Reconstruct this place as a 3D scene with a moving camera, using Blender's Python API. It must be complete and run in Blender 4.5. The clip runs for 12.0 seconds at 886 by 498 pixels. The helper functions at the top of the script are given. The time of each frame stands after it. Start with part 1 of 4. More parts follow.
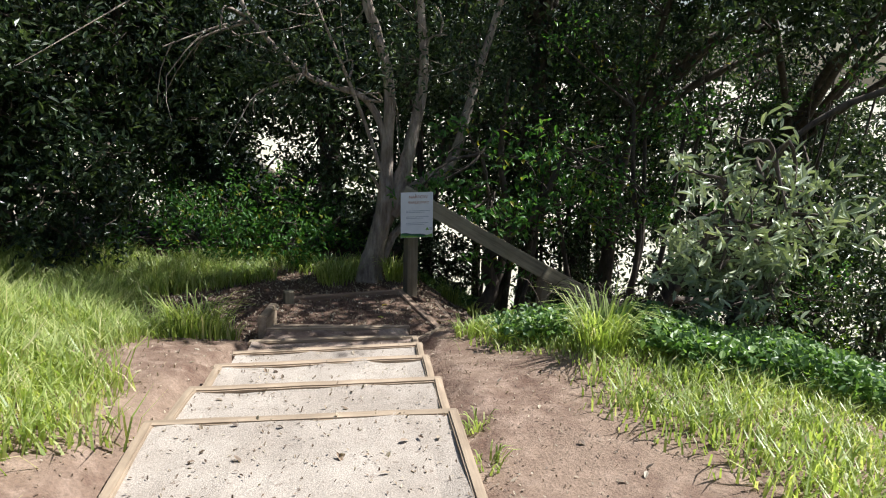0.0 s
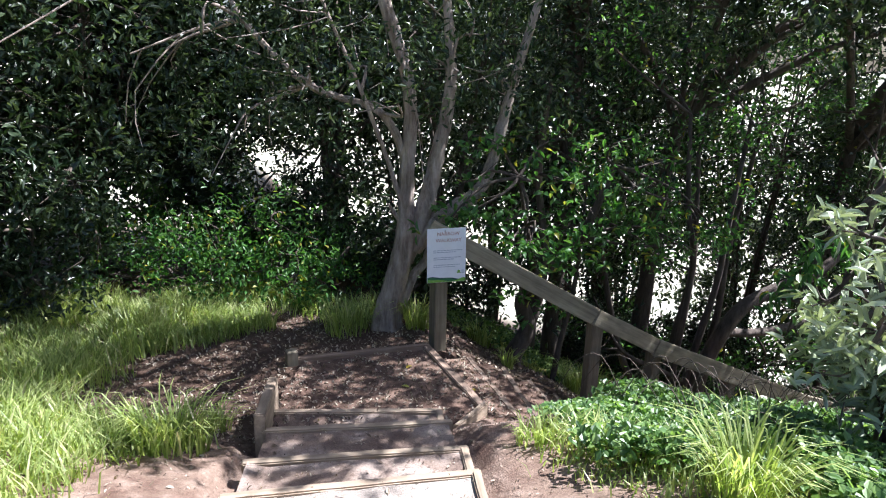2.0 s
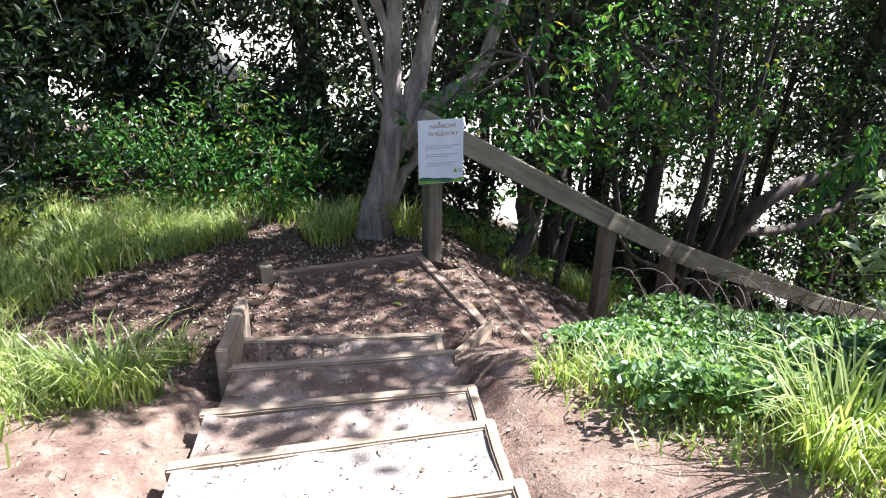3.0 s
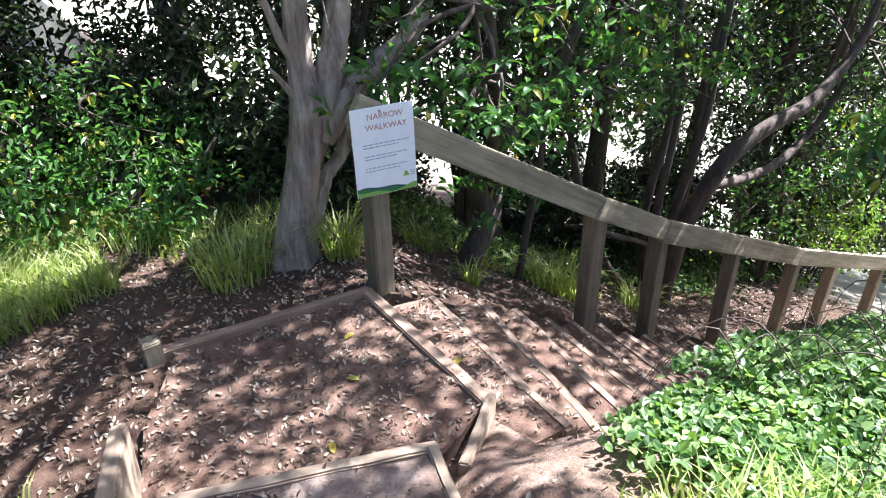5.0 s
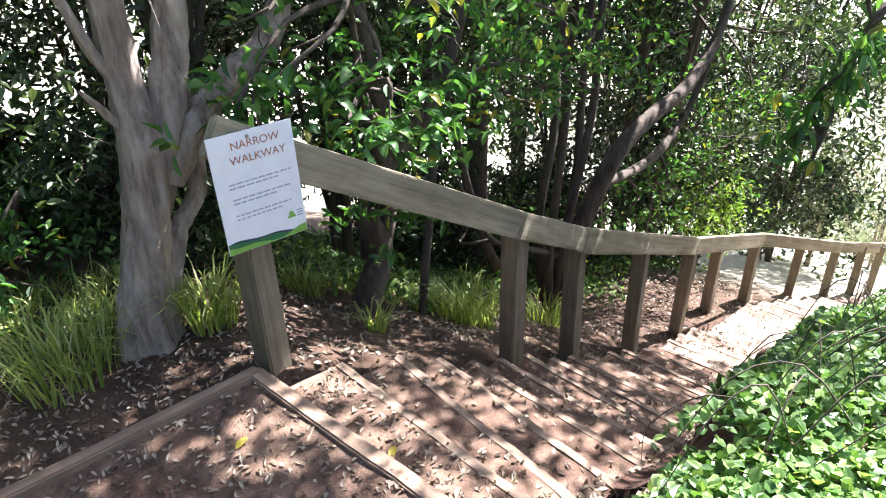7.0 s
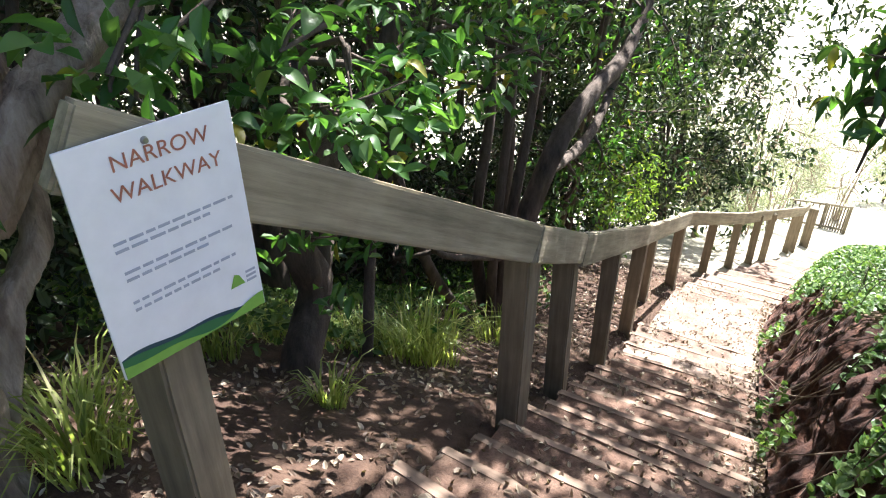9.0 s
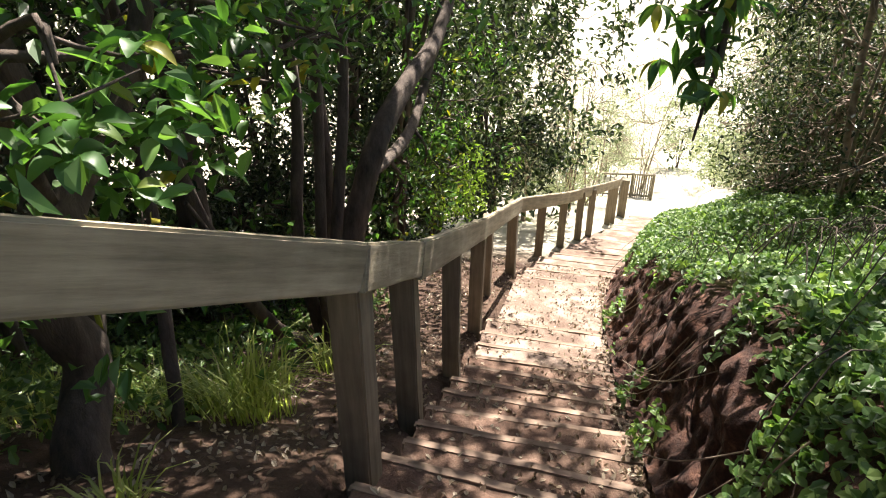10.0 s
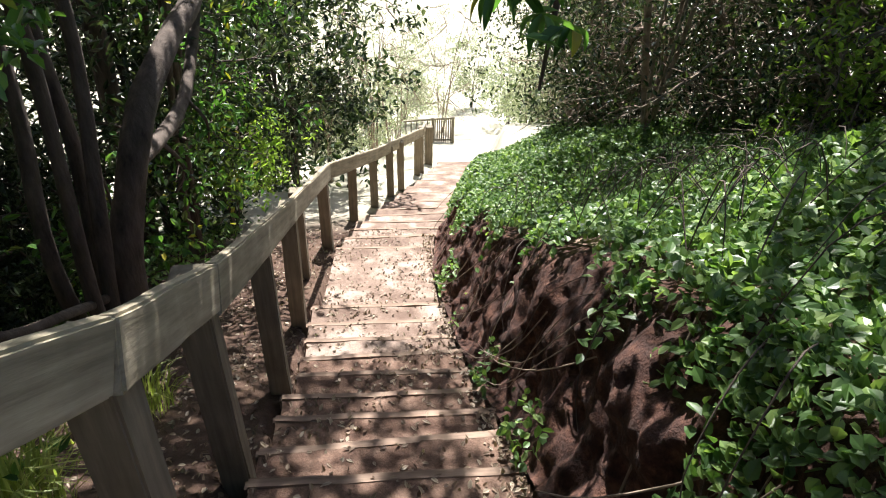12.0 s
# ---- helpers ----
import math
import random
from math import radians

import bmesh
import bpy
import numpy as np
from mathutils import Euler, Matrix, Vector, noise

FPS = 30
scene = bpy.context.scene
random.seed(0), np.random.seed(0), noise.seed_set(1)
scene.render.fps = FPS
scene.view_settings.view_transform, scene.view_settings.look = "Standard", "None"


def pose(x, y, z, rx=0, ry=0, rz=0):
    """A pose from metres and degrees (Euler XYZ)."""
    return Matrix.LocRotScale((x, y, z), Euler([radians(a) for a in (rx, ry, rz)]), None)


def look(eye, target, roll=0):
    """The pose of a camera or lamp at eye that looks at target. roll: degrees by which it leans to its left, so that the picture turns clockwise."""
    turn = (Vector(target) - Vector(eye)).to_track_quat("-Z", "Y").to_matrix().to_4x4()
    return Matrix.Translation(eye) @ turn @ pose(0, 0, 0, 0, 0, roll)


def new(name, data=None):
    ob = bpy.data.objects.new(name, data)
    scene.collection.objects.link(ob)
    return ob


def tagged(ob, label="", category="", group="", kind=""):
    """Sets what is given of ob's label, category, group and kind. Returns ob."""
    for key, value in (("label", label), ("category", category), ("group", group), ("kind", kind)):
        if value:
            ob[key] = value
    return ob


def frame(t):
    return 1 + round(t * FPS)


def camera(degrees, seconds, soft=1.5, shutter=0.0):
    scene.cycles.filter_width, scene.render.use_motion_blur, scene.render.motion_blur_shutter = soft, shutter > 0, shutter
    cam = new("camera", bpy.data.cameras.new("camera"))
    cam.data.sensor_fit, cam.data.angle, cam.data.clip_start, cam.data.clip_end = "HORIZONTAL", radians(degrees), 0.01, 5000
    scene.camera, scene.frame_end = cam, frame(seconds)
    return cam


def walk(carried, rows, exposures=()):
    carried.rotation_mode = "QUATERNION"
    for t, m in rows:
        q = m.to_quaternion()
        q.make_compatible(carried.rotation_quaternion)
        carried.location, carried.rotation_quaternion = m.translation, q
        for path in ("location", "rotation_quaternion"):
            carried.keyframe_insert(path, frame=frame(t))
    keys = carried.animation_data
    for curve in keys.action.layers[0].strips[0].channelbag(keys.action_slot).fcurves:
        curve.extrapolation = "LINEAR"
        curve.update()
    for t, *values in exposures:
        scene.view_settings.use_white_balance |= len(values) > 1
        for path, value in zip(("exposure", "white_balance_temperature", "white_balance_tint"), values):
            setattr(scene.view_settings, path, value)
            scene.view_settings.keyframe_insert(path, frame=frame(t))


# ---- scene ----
cam = camera(66.8, 12.0, 1.1)
METRES, EYE, TILT, LEAN, TURN = 8.0, 1.5, 0.0, 0.0, 0.0
PATH = [
    (0, (-2.46, -6.731, 2.528), (-1.685, -4.967, 1.992), 1.6),
    (0.5, (-2.34, -6.35, 2.53), (-1.584, -4.577, 1.999), 0.9),
    (1, (-2.174, -6.01, 2.612), (-1.418, -4.24, 2.067), 0.9),
    (1.5, (-2.141, -5.657, 2.683), (-1.38, -3.895, 2.122), 1.2),
    (2, (-2.225, -5.292, 2.685), (-1.444, -3.542, 2.115), 1.2),
    (2.5, (-2.122, -4.915, 2.462), (-1.364, -3.241, 1.673), 1.4),
    (2.7, (-2.06, -4.765, 2.47), (-1.302, -3.113, 1.636), 1.2),
    (4.5, (-1.577, -3.46, 2.21), (-0.656, -1.951, 1.276), -1.8),
    (5, (-1.55, -3.026, 2.286), (-0.566, -1.607, 1.277), -1.4),
    (5.5, (-1.408, -2.801, 2.252), (-0.372, -1.425, 1.237), -1.1),
    (6, (-1.394, -2.622, 2.311), (-0.271, -1.327, 1.281), -1.3),
    (6.5, (-1.255, -2.467, 2.138), (-0.057, -1.239, 1.111), -1.5),
    (7, (-1.218, -2.245, 2.015), (0.078, -1.084, 1.029), -2.0),
    (8.8, (-0.695, -1.135, 1.613), (0.756, -0.214, 0.591), -0.5),
    (9, (-0.624, -1.073, 1.595), (0.884, -0.249, 0.573), -0.3),
    (9.5, (-0.315, -0.984, 1.39), (1.279, -0.344, 0.366), -0.6),
    (10, (-0.092, -0.931, 1.362), (1.588, -0.551, 0.345), -0.1),
    (10.5, (0.139, -0.87, 1.318), (1.863, -0.863, 0.304), -0.4),
    (11, (0.246, -0.869, 1.246), (1.947, -1.017, 0.205), 0.5),
    (11.5, (0.379, -0.863, 1.208), (2.035, -1.037, 0.101), 1.4),
    (12, (0.632, -0.815, 1.14), (2.274, -0.989, 0.011), 1.4),
]
EXPOSURES = [(0.0, 0.88, 6100, 8), (1.0, 1.0, 6000, 12), (1.5, 1.3, 5850, 14), (2.0, 1.65, 5650, 14), (2.5, 1.85, 5700, 13), (4.5, 2.25, 5700, 16), (5.5, 2.55, 5850, 15), (7.0, 2.65, 6050, 14), (9.0, 2.4, 6200, 13), (9.5, 2.15, 6550, 13), (10.5, 1.8, 7050, 15), (11.0, 1.8, 7050, 14), (12.0, 1.65, 6350, 13)]
walk(cam, [(t, look(eye, target, roll)) for t, eye, target, roll in PATH], EXPOSURES)

from mathutils.bvhtree import BVHTree

# ---- light ----
SUN_TO = Vector((0.86, -0.10, 1.20)).normalized()
sun_data = bpy.data.lights.new("sun", "SUN")
sun_data.energy, sun_data.angle, sun_data.color = 5.0, radians(0.53), (1.0, 0.96, 0.90)
sun = new("sun", sun_data)
sun.matrix_world = look(SUN_TO * 60, (0, 0, 0))
world = bpy.data.worlds.new("sky")
scene.world = world
world.use_nodes = True
wn = world.node_tree.nodes
sky = wn.new("ShaderNodeTexSky")
sky.sky_type, sky.sun_disc = "NISHITA", False
sky.sun_elevation = math.asin(SUN_TO.z)
sky.sun_rotation = math.atan2(SUN_TO.x, SUN_TO.y)
sky.air_density, sky.dust_density = 1.0, 2.5
world.node_tree.links.new(sky.outputs[0], wn["Background"].inputs[0])
wn["Background"].inputs[1].default_value = 0.065


# ---- materials ----
def mat(name, build, rough=0.8):
    m = bpy.data.materials.new(name)
    m.use_nodes = True
    nt = m.node_tree
    b = nt.nodes["Principled BSDF"]
    b.inputs["Roughness"].default_value = rough
    build(nt, b)
    return m


def node(nt, kind, **inputs):
    n = nt.nodes.new("ShaderNode" + kind)
    for k, v in inputs.items():
        n.inputs[k.replace("_", " ")].default_value = v
    return n


def ramp(nt, fac, stops):
    r = nt.nodes.new("ShaderNodeValToRGB")
    e = r.color_ramp.elements
    while len(e) < len(stops):
        e.new(0.5)
    for el, (p, c) in zip(e, stops):
        el.position, el.color = p, (*c, 1)
    nt.links.new(fac, r.inputs[0])
    return r.outputs[0]


def coords(nt, scale=(1, 1, 1), world_space=False):
    mp = nt.nodes.new("ShaderNodeMapping")
    mp.inputs["Scale"].default_value = scale
    if world_space:
        g = nt.nodes.new("ShaderNodeNewGeometry")
        nt.links.new(g.outputs["Position"], mp.inputs[0])
    else:
        tc = nt.nodes.new("ShaderNodeTexCoord")
        nt.links.new(tc.outputs["Object"], mp.inputs[0])
    return mp.outputs[0]


def noise_tex(nt, co, scale, detail=6, rough=0.6):
    n = node(nt, "TexNoise", Scale=scale, Detail=detail, Roughness=rough)
    nt.links.new(co, n.inputs["Vector"])
    return n.outputs[0]


def mixc(nt, fac, a, b, how="MIX"):
    n = nt.nodes.new("ShaderNodeMix")
    n.data_type, n.blend_type = "RGBA", how
    for sock, v in ((n.inputs[0], fac), (n.inputs[6], a), (n.inputs[7], b)):
        if hasattr(v, "is_output"):
            nt.links.new(v, sock)
        elif sock == n.inputs[0]:
            sock.default_value = v
        else:
            sock.default_value = (*v, 1)
    return n.outputs[2]


def bump(nt, b, height, strength, dist):
    n = node(nt, "Bump", Strength=strength, Distance=dist)
    nt.links.new(height, n.inputs["Height"])
    nt.links.new(n.outputs[0], b.inputs["Normal"])


def leaf_mat(name, dark, mid, light, rough=0.45, through_light=0.35, old=None, single=False):
    def build(nt, b):
        g = nt.nodes.new("ShaderNodeNewGeometry")
        stops = [(0.0, dark), (0.45, mid), (0.93, light)]
        if old:
            stops += [(0.975, old)]
        oi = nt.nodes.new("ShaderNodeObjectInfo")
        c = ramp(nt, oi.outputs["Random"] if single else g.outputs["Random Per Island"], stops)
        n = noise_tex(nt, coords(nt, (1, 1, 1), True), 1.3, 3)
        c = mixc(nt, 0.5, c, ramp(nt, n, [(0.3, (0.55, 0.6, 0.6)), (0.7, (1.2, 1.15, 1.0))]), "MULTIPLY")
        nt.links.new(c, b.inputs["Base Color"])
        b.inputs["Specular IOR Level"].default_value = 0.5
        tr = node(nt, "BsdfTranslucent")
        nt.links.new(mixc(nt, 1.0, c, (1.5, 1.6, 0.7), "MULTIPLY"), tr.inputs[0])
        mx = node(nt, "MixShader", Fac=through_light)
        nt.links.new(b.outputs[0], mx.inputs[1])
        nt.links.new(tr.outputs[0], mx.inputs[2])
        nt.links.new(mx.outputs[0], nt.nodes["Material Output"].inputs[0])
    return mat(name, build, rough)


# low tones tuned for a black thicket; light end speckles in highlights
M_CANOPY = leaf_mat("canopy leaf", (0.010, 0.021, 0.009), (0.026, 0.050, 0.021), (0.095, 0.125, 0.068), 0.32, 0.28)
M_BROAD = leaf_mat("broad leaf", (0.03, 0.085, 0.02), (0.075, 0.19, 0.045), (0.14, 0.26, 0.075), 0.42, 0.42, (0.3, 0.28, 0.04))
M_LEAF = leaf_mat("large leaf", (0.03, 0.085, 0.02), (0.075, 0.19, 0.045), (0.15, 0.28, 0.08), 0.42, 0.42, (0.3, 0.28, 0.04), True)
# raised above plain leaf green: sunlight is put into the yellow-green
M_YELLOW = leaf_mat("sun-brightened leaf", (0.10, 0.18, 0.03), (0.17, 0.28, 0.05), (0.28, 0.40, 0.09), 0.45, 0.5)
M_COVER = leaf_mat("ground cover leaf", (0.042, 0.09, 0.028), (0.095, 0.185, 0.055), (0.25, 0.36, 0.13), 0.40, 0.38)
# far paler than grey-green foliage: sun and glare are in the colour
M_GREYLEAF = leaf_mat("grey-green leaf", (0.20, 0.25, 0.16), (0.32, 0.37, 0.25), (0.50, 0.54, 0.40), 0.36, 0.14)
M_GRASS = leaf_mat("grass blade", (0.17, 0.23, 0.06), (0.31, 0.38, 0.12), (0.52, 0.55, 0.26), 0.42, 0.45, (0.60, 0.55, 0.36))
M_LITTER = leaf_mat("dead leaf", (0.07, 0.042, 0.028), (0.22, 0.155, 0.11), (0.46, 0.39, 0.31), 0.6, 0.1)
M_STRAW = leaf_mat("dry straw", (0.10, 0.065, 0.04), (0.24, 0.17, 0.11), (0.42, 0.34, 0.24), 0.7, 0.1)


def b_dirt(nt, b):
    co = coords(nt, (1, 1, 1), True)
    big, fine, grit = noise_tex(nt, co, 1.1, 5), noise_tex(nt, co, 9, 8), noise_tex(nt, co, 70, 4, 0.7)
    c = ramp(nt, fine, [(0.25, (0.055, 0.028, 0.019)), (0.5, (0.125, 0.073, 0.05)), (0.75, (0.25, 0.17, 0.125))])
    c = mixc(nt, ramp(nt, big, [(0.4, (0, 0, 0)), (0.65, (0.5, 0.5, 0.5))]), c, (0.21, 0.14, 0.10))
    c = mixc(nt, 0.5, c, ramp(nt, grit, [(0.35, (0.45, 0.43, 0.42)), (0.6, (1.15, 1.12, 1.1))]), "MULTIPLY")
    nt.links.new(c, b.inputs["Base Color"])
    bump(nt, b, mixc(nt, 0.4, fine, grit), 0.7, 0.03)


def b_clay(nt, b):
    co = coords(nt, (1, 1, 1), True)
    patch, fine, grit = noise_tex(nt, co, 3.0, 6), noise_tex(nt, co, 22, 6, 0.65), noise_tex(nt, co, 90, 4, 0.7)
    c = ramp(nt, patch, [(0.35, (0.12, 0.078, 0.058)), (0.5, (0.20, 0.145, 0.112)), (0.65, (0.36, 0.29, 0.24))])
    c = mixc(nt, ramp(nt, fine, [(0.33, (0.7, 0.7, 0.7)), (0.42, (0, 0, 0))]), c, (0.09, 0.058, 0.042))
    c = mixc(nt, 0.5, c, ramp(nt, grit, [(0.35, (0.5, 0.48, 0.46)), (0.6, (1.15, 1.12, 1.1))]), "MULTIPLY")
    nt.links.new(c, b.inputs["Base Color"])
    bump(nt, b, mixc(nt, 0.4, fine, grit), 0.6, 0.02)


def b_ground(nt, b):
    co = coords(nt, (1, 1, 1), True)
    big, fine, grit = noise_tex(nt, co, 0.9, 5), noise_tex(nt, co, 8, 8), noise_tex(nt, co, 60, 4, 0.7)
    c = ramp(nt, fine, [(0.25, (0.09, 0.043, 0.028)), (0.5, (0.185, 0.122, 0.088)), (0.75, (0.36, 0.265, 0.205))])
    c = mixc(nt, ramp(nt, big, [(0.42, (0, 0, 0)), (0.62, (0.5, 0.5, 0.5))]), c, (0.30, 0.22, 0.16))
    c = mixc(nt, 0.5, c, ramp(nt, grit, [(0.35, (0.5, 0.48, 0.46)), (0.6, (1.15, 1.12, 1.1))]), "MULTIPLY")
    # ground beside the stairs darkened: leaf mould plus the wood's painted shade
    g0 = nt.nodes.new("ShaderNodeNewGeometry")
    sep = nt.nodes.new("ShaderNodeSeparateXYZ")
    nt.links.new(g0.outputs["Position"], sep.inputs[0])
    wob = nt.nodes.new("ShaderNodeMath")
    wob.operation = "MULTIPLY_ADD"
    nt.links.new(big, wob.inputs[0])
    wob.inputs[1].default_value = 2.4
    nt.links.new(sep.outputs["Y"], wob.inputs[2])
    mould_shade = node(nt, "MapRange", From_Min=-0.7, From_Max=0.7)
    nt.links.new(wob.outputs[0], mould_shade.inputs[0])
    c = mixc(nt, mould_shade.outputs[0], c, mixc(nt, 1.0, c, (0.36, 0.30, 0.26), "MULTIPLY"))
    # ground beyond the wood paled: blown-out sunlight is put into the colour
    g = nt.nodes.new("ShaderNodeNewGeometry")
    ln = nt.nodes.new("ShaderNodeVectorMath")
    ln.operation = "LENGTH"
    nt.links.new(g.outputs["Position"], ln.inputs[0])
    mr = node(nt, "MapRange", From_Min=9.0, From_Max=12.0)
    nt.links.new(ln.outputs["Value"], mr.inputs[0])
    bright_far = ramp(nt, noise_tex(nt, co, 0.35, 6), [(0.3, (0.29, 0.28, 0.20)), (0.7, (0.47, 0.44, 0.35))])
    c = mixc(nt, mr.outputs[0], c, bright_far)
    nt.links.new(c, b.inputs["Base Color"])
    bump(nt, b, mixc(nt, 0.4, fine, grit), 0.8, 0.04)


def b_screen(nt, b):
    co = coords(nt, (1, 1, 1), True)
    grit, stain, spot = noise_tex(nt, co, 120, 3, 0.7), noise_tex(nt, co, 2.2, 6), noise_tex(nt, co, 26, 6, 0.65)
    c = ramp(nt, stain, [(0.3, (0.27, 0.225, 0.185)), (0.7, (0.44, 0.385, 0.33))])
    c = mixc(nt, ramp(nt, spot, [(0.31, (0.85, 0.85, 0.85)), (0.40, (0, 0, 0))]), c, (0.17, 0.125, 0.095))
    c = mixc(nt, 0.45, c, ramp(nt, grit, [(0.35, (0.5, 0.5, 0.5)), (0.6, (1.2, 1.2, 1.2))]), "MULTIPLY")
    nt.links.new(c, b.inputs["Base Color"])
    bump(nt, b, grit, 0.6, 0.012)


def wood(dark, light, along=0):
    def build(nt, b):
        sc = [22, 22, 22]
        sc[along] = 1.6
        co = coords(nt, sc)
        grain = noise_tex(nt, co, 1.0, 7, 0.65)
        blot = noise_tex(nt, coords(nt), 3.2, 5)
        oi = nt.nodes.new("ShaderNodeObjectInfo")
        c = ramp(nt, grain, [(0.28, dark), (0.72, light)])
        c = mixc(nt, 0.7, c, ramp(nt, blot, [(0.3, (0.6, 0.58, 0.55)), (0.7, (1.2, 1.2, 1.2))]), "MULTIPLY")
        c = mixc(nt, 0.5, c, ramp(nt, oi.outputs["Random"], [(0, (0.75, 0.75, 0.72)), (1, (1.2, 1.17, 1.15))]), "MULTIPLY")
        nt.links.new(c, b.inputs["Base Color"])
        bump(nt, b, grain, 0.5, 0.006)
    return build


def b_bank(nt, b):
    co = coords(nt, (1, 1, 1), True)
    big, fine, grit = noise_tex(nt, co, 2.5, 6), noise_tex(nt, co, 14, 8, 0.7), noise_tex(nt, co, 60, 4, 0.7)
    c = ramp(nt, fine, [(0.3, (0.014, 0.007, 0.005)), (0.5, (0.06, 0.026, 0.017)), (0.72, (0.20, 0.10, 0.066))])
    c = mixc(nt, 0.6, c, ramp(nt, big, [(0.35, (0.5, 0.45, 0.42)), (0.65, (1.2, 1.1, 1.05))]), "MULTIPLY")
    nt.links.new(c, b.inputs["Base Color"])
    bump(nt, b, mixc(nt, 0.5, fine, grit), 0.9, 0.03)


M_BANK = mat("dark crumbling red earth", b_bank, 0.95)
M_DIRT = mat("trodden red dirt", b_dirt, 0.95)
M_CLAY = mat("clay with gravel toned for sun and shade", b_clay, 0.95)
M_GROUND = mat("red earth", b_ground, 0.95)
M_SCREEN = mat("pale trodden gravel", b_screen, 0.95)
M_RAIL = mat("weathered grey-green rail timber", wood((0.155, 0.135, 0.09), (0.45, 0.40, 0.29), 0), 0.8)
M_POST = mat("weathered post timber", wood((0.11, 0.095, 0.066), (0.27, 0.235, 0.17), 2), 0.85)
M_BOARD = mat("pale edging timber", wood((0.19, 0.14, 0.095), (0.42, 0.33, 0.24), 0), 0.85)
M_EDGE = mat("worn edging timber", wood((0.15, 0.10, 0.07), (0.33, 0.24, 0.175), 0), 0.9)
M_SLEEPER = mat("earth-stained riser timber", wood((0.14, 0.096, 0.07), (0.32, 0.235, 0.175), 0), 0.9)


def b_bark(nt, b):
    co = coords(nt, (14, 14, 2.2))
    rid, blot = noise_tex(nt, co, 1.0, 8, 0.7), noise_tex(nt, coords(nt), 5, 5)
    c = ramp(nt, rid, [(0.3, (0.11, 0.082, 0.066)), (0.5, (0.33, 0.27, 0.225)), (0.75, (0.58, 0.51, 0.45))])
    c = mixc(nt, 0.6, c, ramp(nt, blot, [(0.35, (0.6, 0.55, 0.5)), (0.7, (1.2, 1.2, 1.2))]), "MULTIPLY")
    nt.links.new(c, b.inputs["Base Color"])
    bump(nt, b, rid, 1.0, 0.03)


def b_bark_dark(nt, b):
    rid = noise_tex(nt, coords(nt, (12, 12, 3)), 1.0, 7, 0.7)
    c = ramp(nt, rid, [(0.3, (0.03, 0.022, 0.017)), (0.7, (0.15, 0.115, 0.09))])
    nt.links.new(c, b.inputs["Base Color"])
    bump(nt, b, rid, 0.9, 0.02)


M_BARK = mat("furrowed grey-brown bark", b_bark, 0.9)
M_BARKD = mat("dark bark", b_bark_dark, 0.9)


def b_twig(nt, b):
    rid = noise_tex(nt, coords(nt, (9, 9, 9)), 1.0, 5, 0.6)
    nt.links.new(ramp(nt, rid, [(0.3, (0.12, 0.085, 0.06)), (0.7, (0.36, 0.29, 0.22))]), b.inputs["Base Color"])


M_TWIG = mat("brown twig bark", b_twig, 0.9)


# ---- mesh helpers ----
def mesh_np(name, verts, faces, smooth=False):
    """A mesh from an (n, 3) array and an (m, k) array of corners."""
    me = bpy.data.meshes.new(name)
    verts, faces = np.asarray(verts, np.float32), np.asarray(faces, np.int32)
    m, k = faces.shape
    me.vertices.add(len(verts))
    me.vertices.foreach_set("co", verts.ravel())
    me.loops.add(m * k)
    me.loops.foreach_set("vertex_index", faces.ravel())
    me.polygons.add(m)
    me.polygons.foreach_set("loop_start", np.arange(0, m * k, k, dtype=np.int32))
    me.polygons.foreach_set("use_smooth", np.full(m, smooth))
    me.update(calc_edges=True)
    return me


def put(name, me, material, parent=None, label=""):
    ob = new(name, me)
    if not me.materials:
        me.materials.append(material)
    ob.parent = parent
    if label:
        ob["label"] = label
    return ob


def part(name, bm, material, parent=None, label="", smooth=False):
    me = bpy.data.meshes.new(name)
    for f in bm.faces:
        f.smooth = smooth
    bm.to_mesh(me)
    bm.free()
    return put(name, me, material, parent, label)


def thing(name, label, category, group="", kind="", at=(0, 0, 0)):
    ob = new(name)
    ob.location = at
    return tagged(ob, label, category, group, kind)


def beam(length, width, height, rng, bevel=0.008, wobble=0.004, cuts=8):
    """A timber along x from 0, centred in y, its top at z 0, with worn edges and slightly uneven faces."""
    bm = bmesh.new()
    bmesh.ops.create_cube(bm, size=1)
    bmesh.ops.transform(bm, matrix=pose(length / 2, 0, -height / 2) @ Matrix.Diagonal((length, width, height, 1)), verts=bm.verts)
    bmesh.ops.bevel(bm, geom=bm.edges[:], offset=bevel, segments=2, affect="EDGES")
    es = [e for e in bm.edges if abs((e.verts[0].co - e.verts[1].co).x) > length * 0.5]
    bmesh.ops.subdivide_edges(bm, edges=es, cuts=cuts, use_grid_fill=True)
    off = rng.uniform(0, 50)
    for v in bm.verts:
        n = noise.noise_vector(v.co * 5 + Vector((off, off, 0)))
        v.co += Vector((n.x * wobble * 0.5, n.y * wobble, n.z * wobble))
    return bm


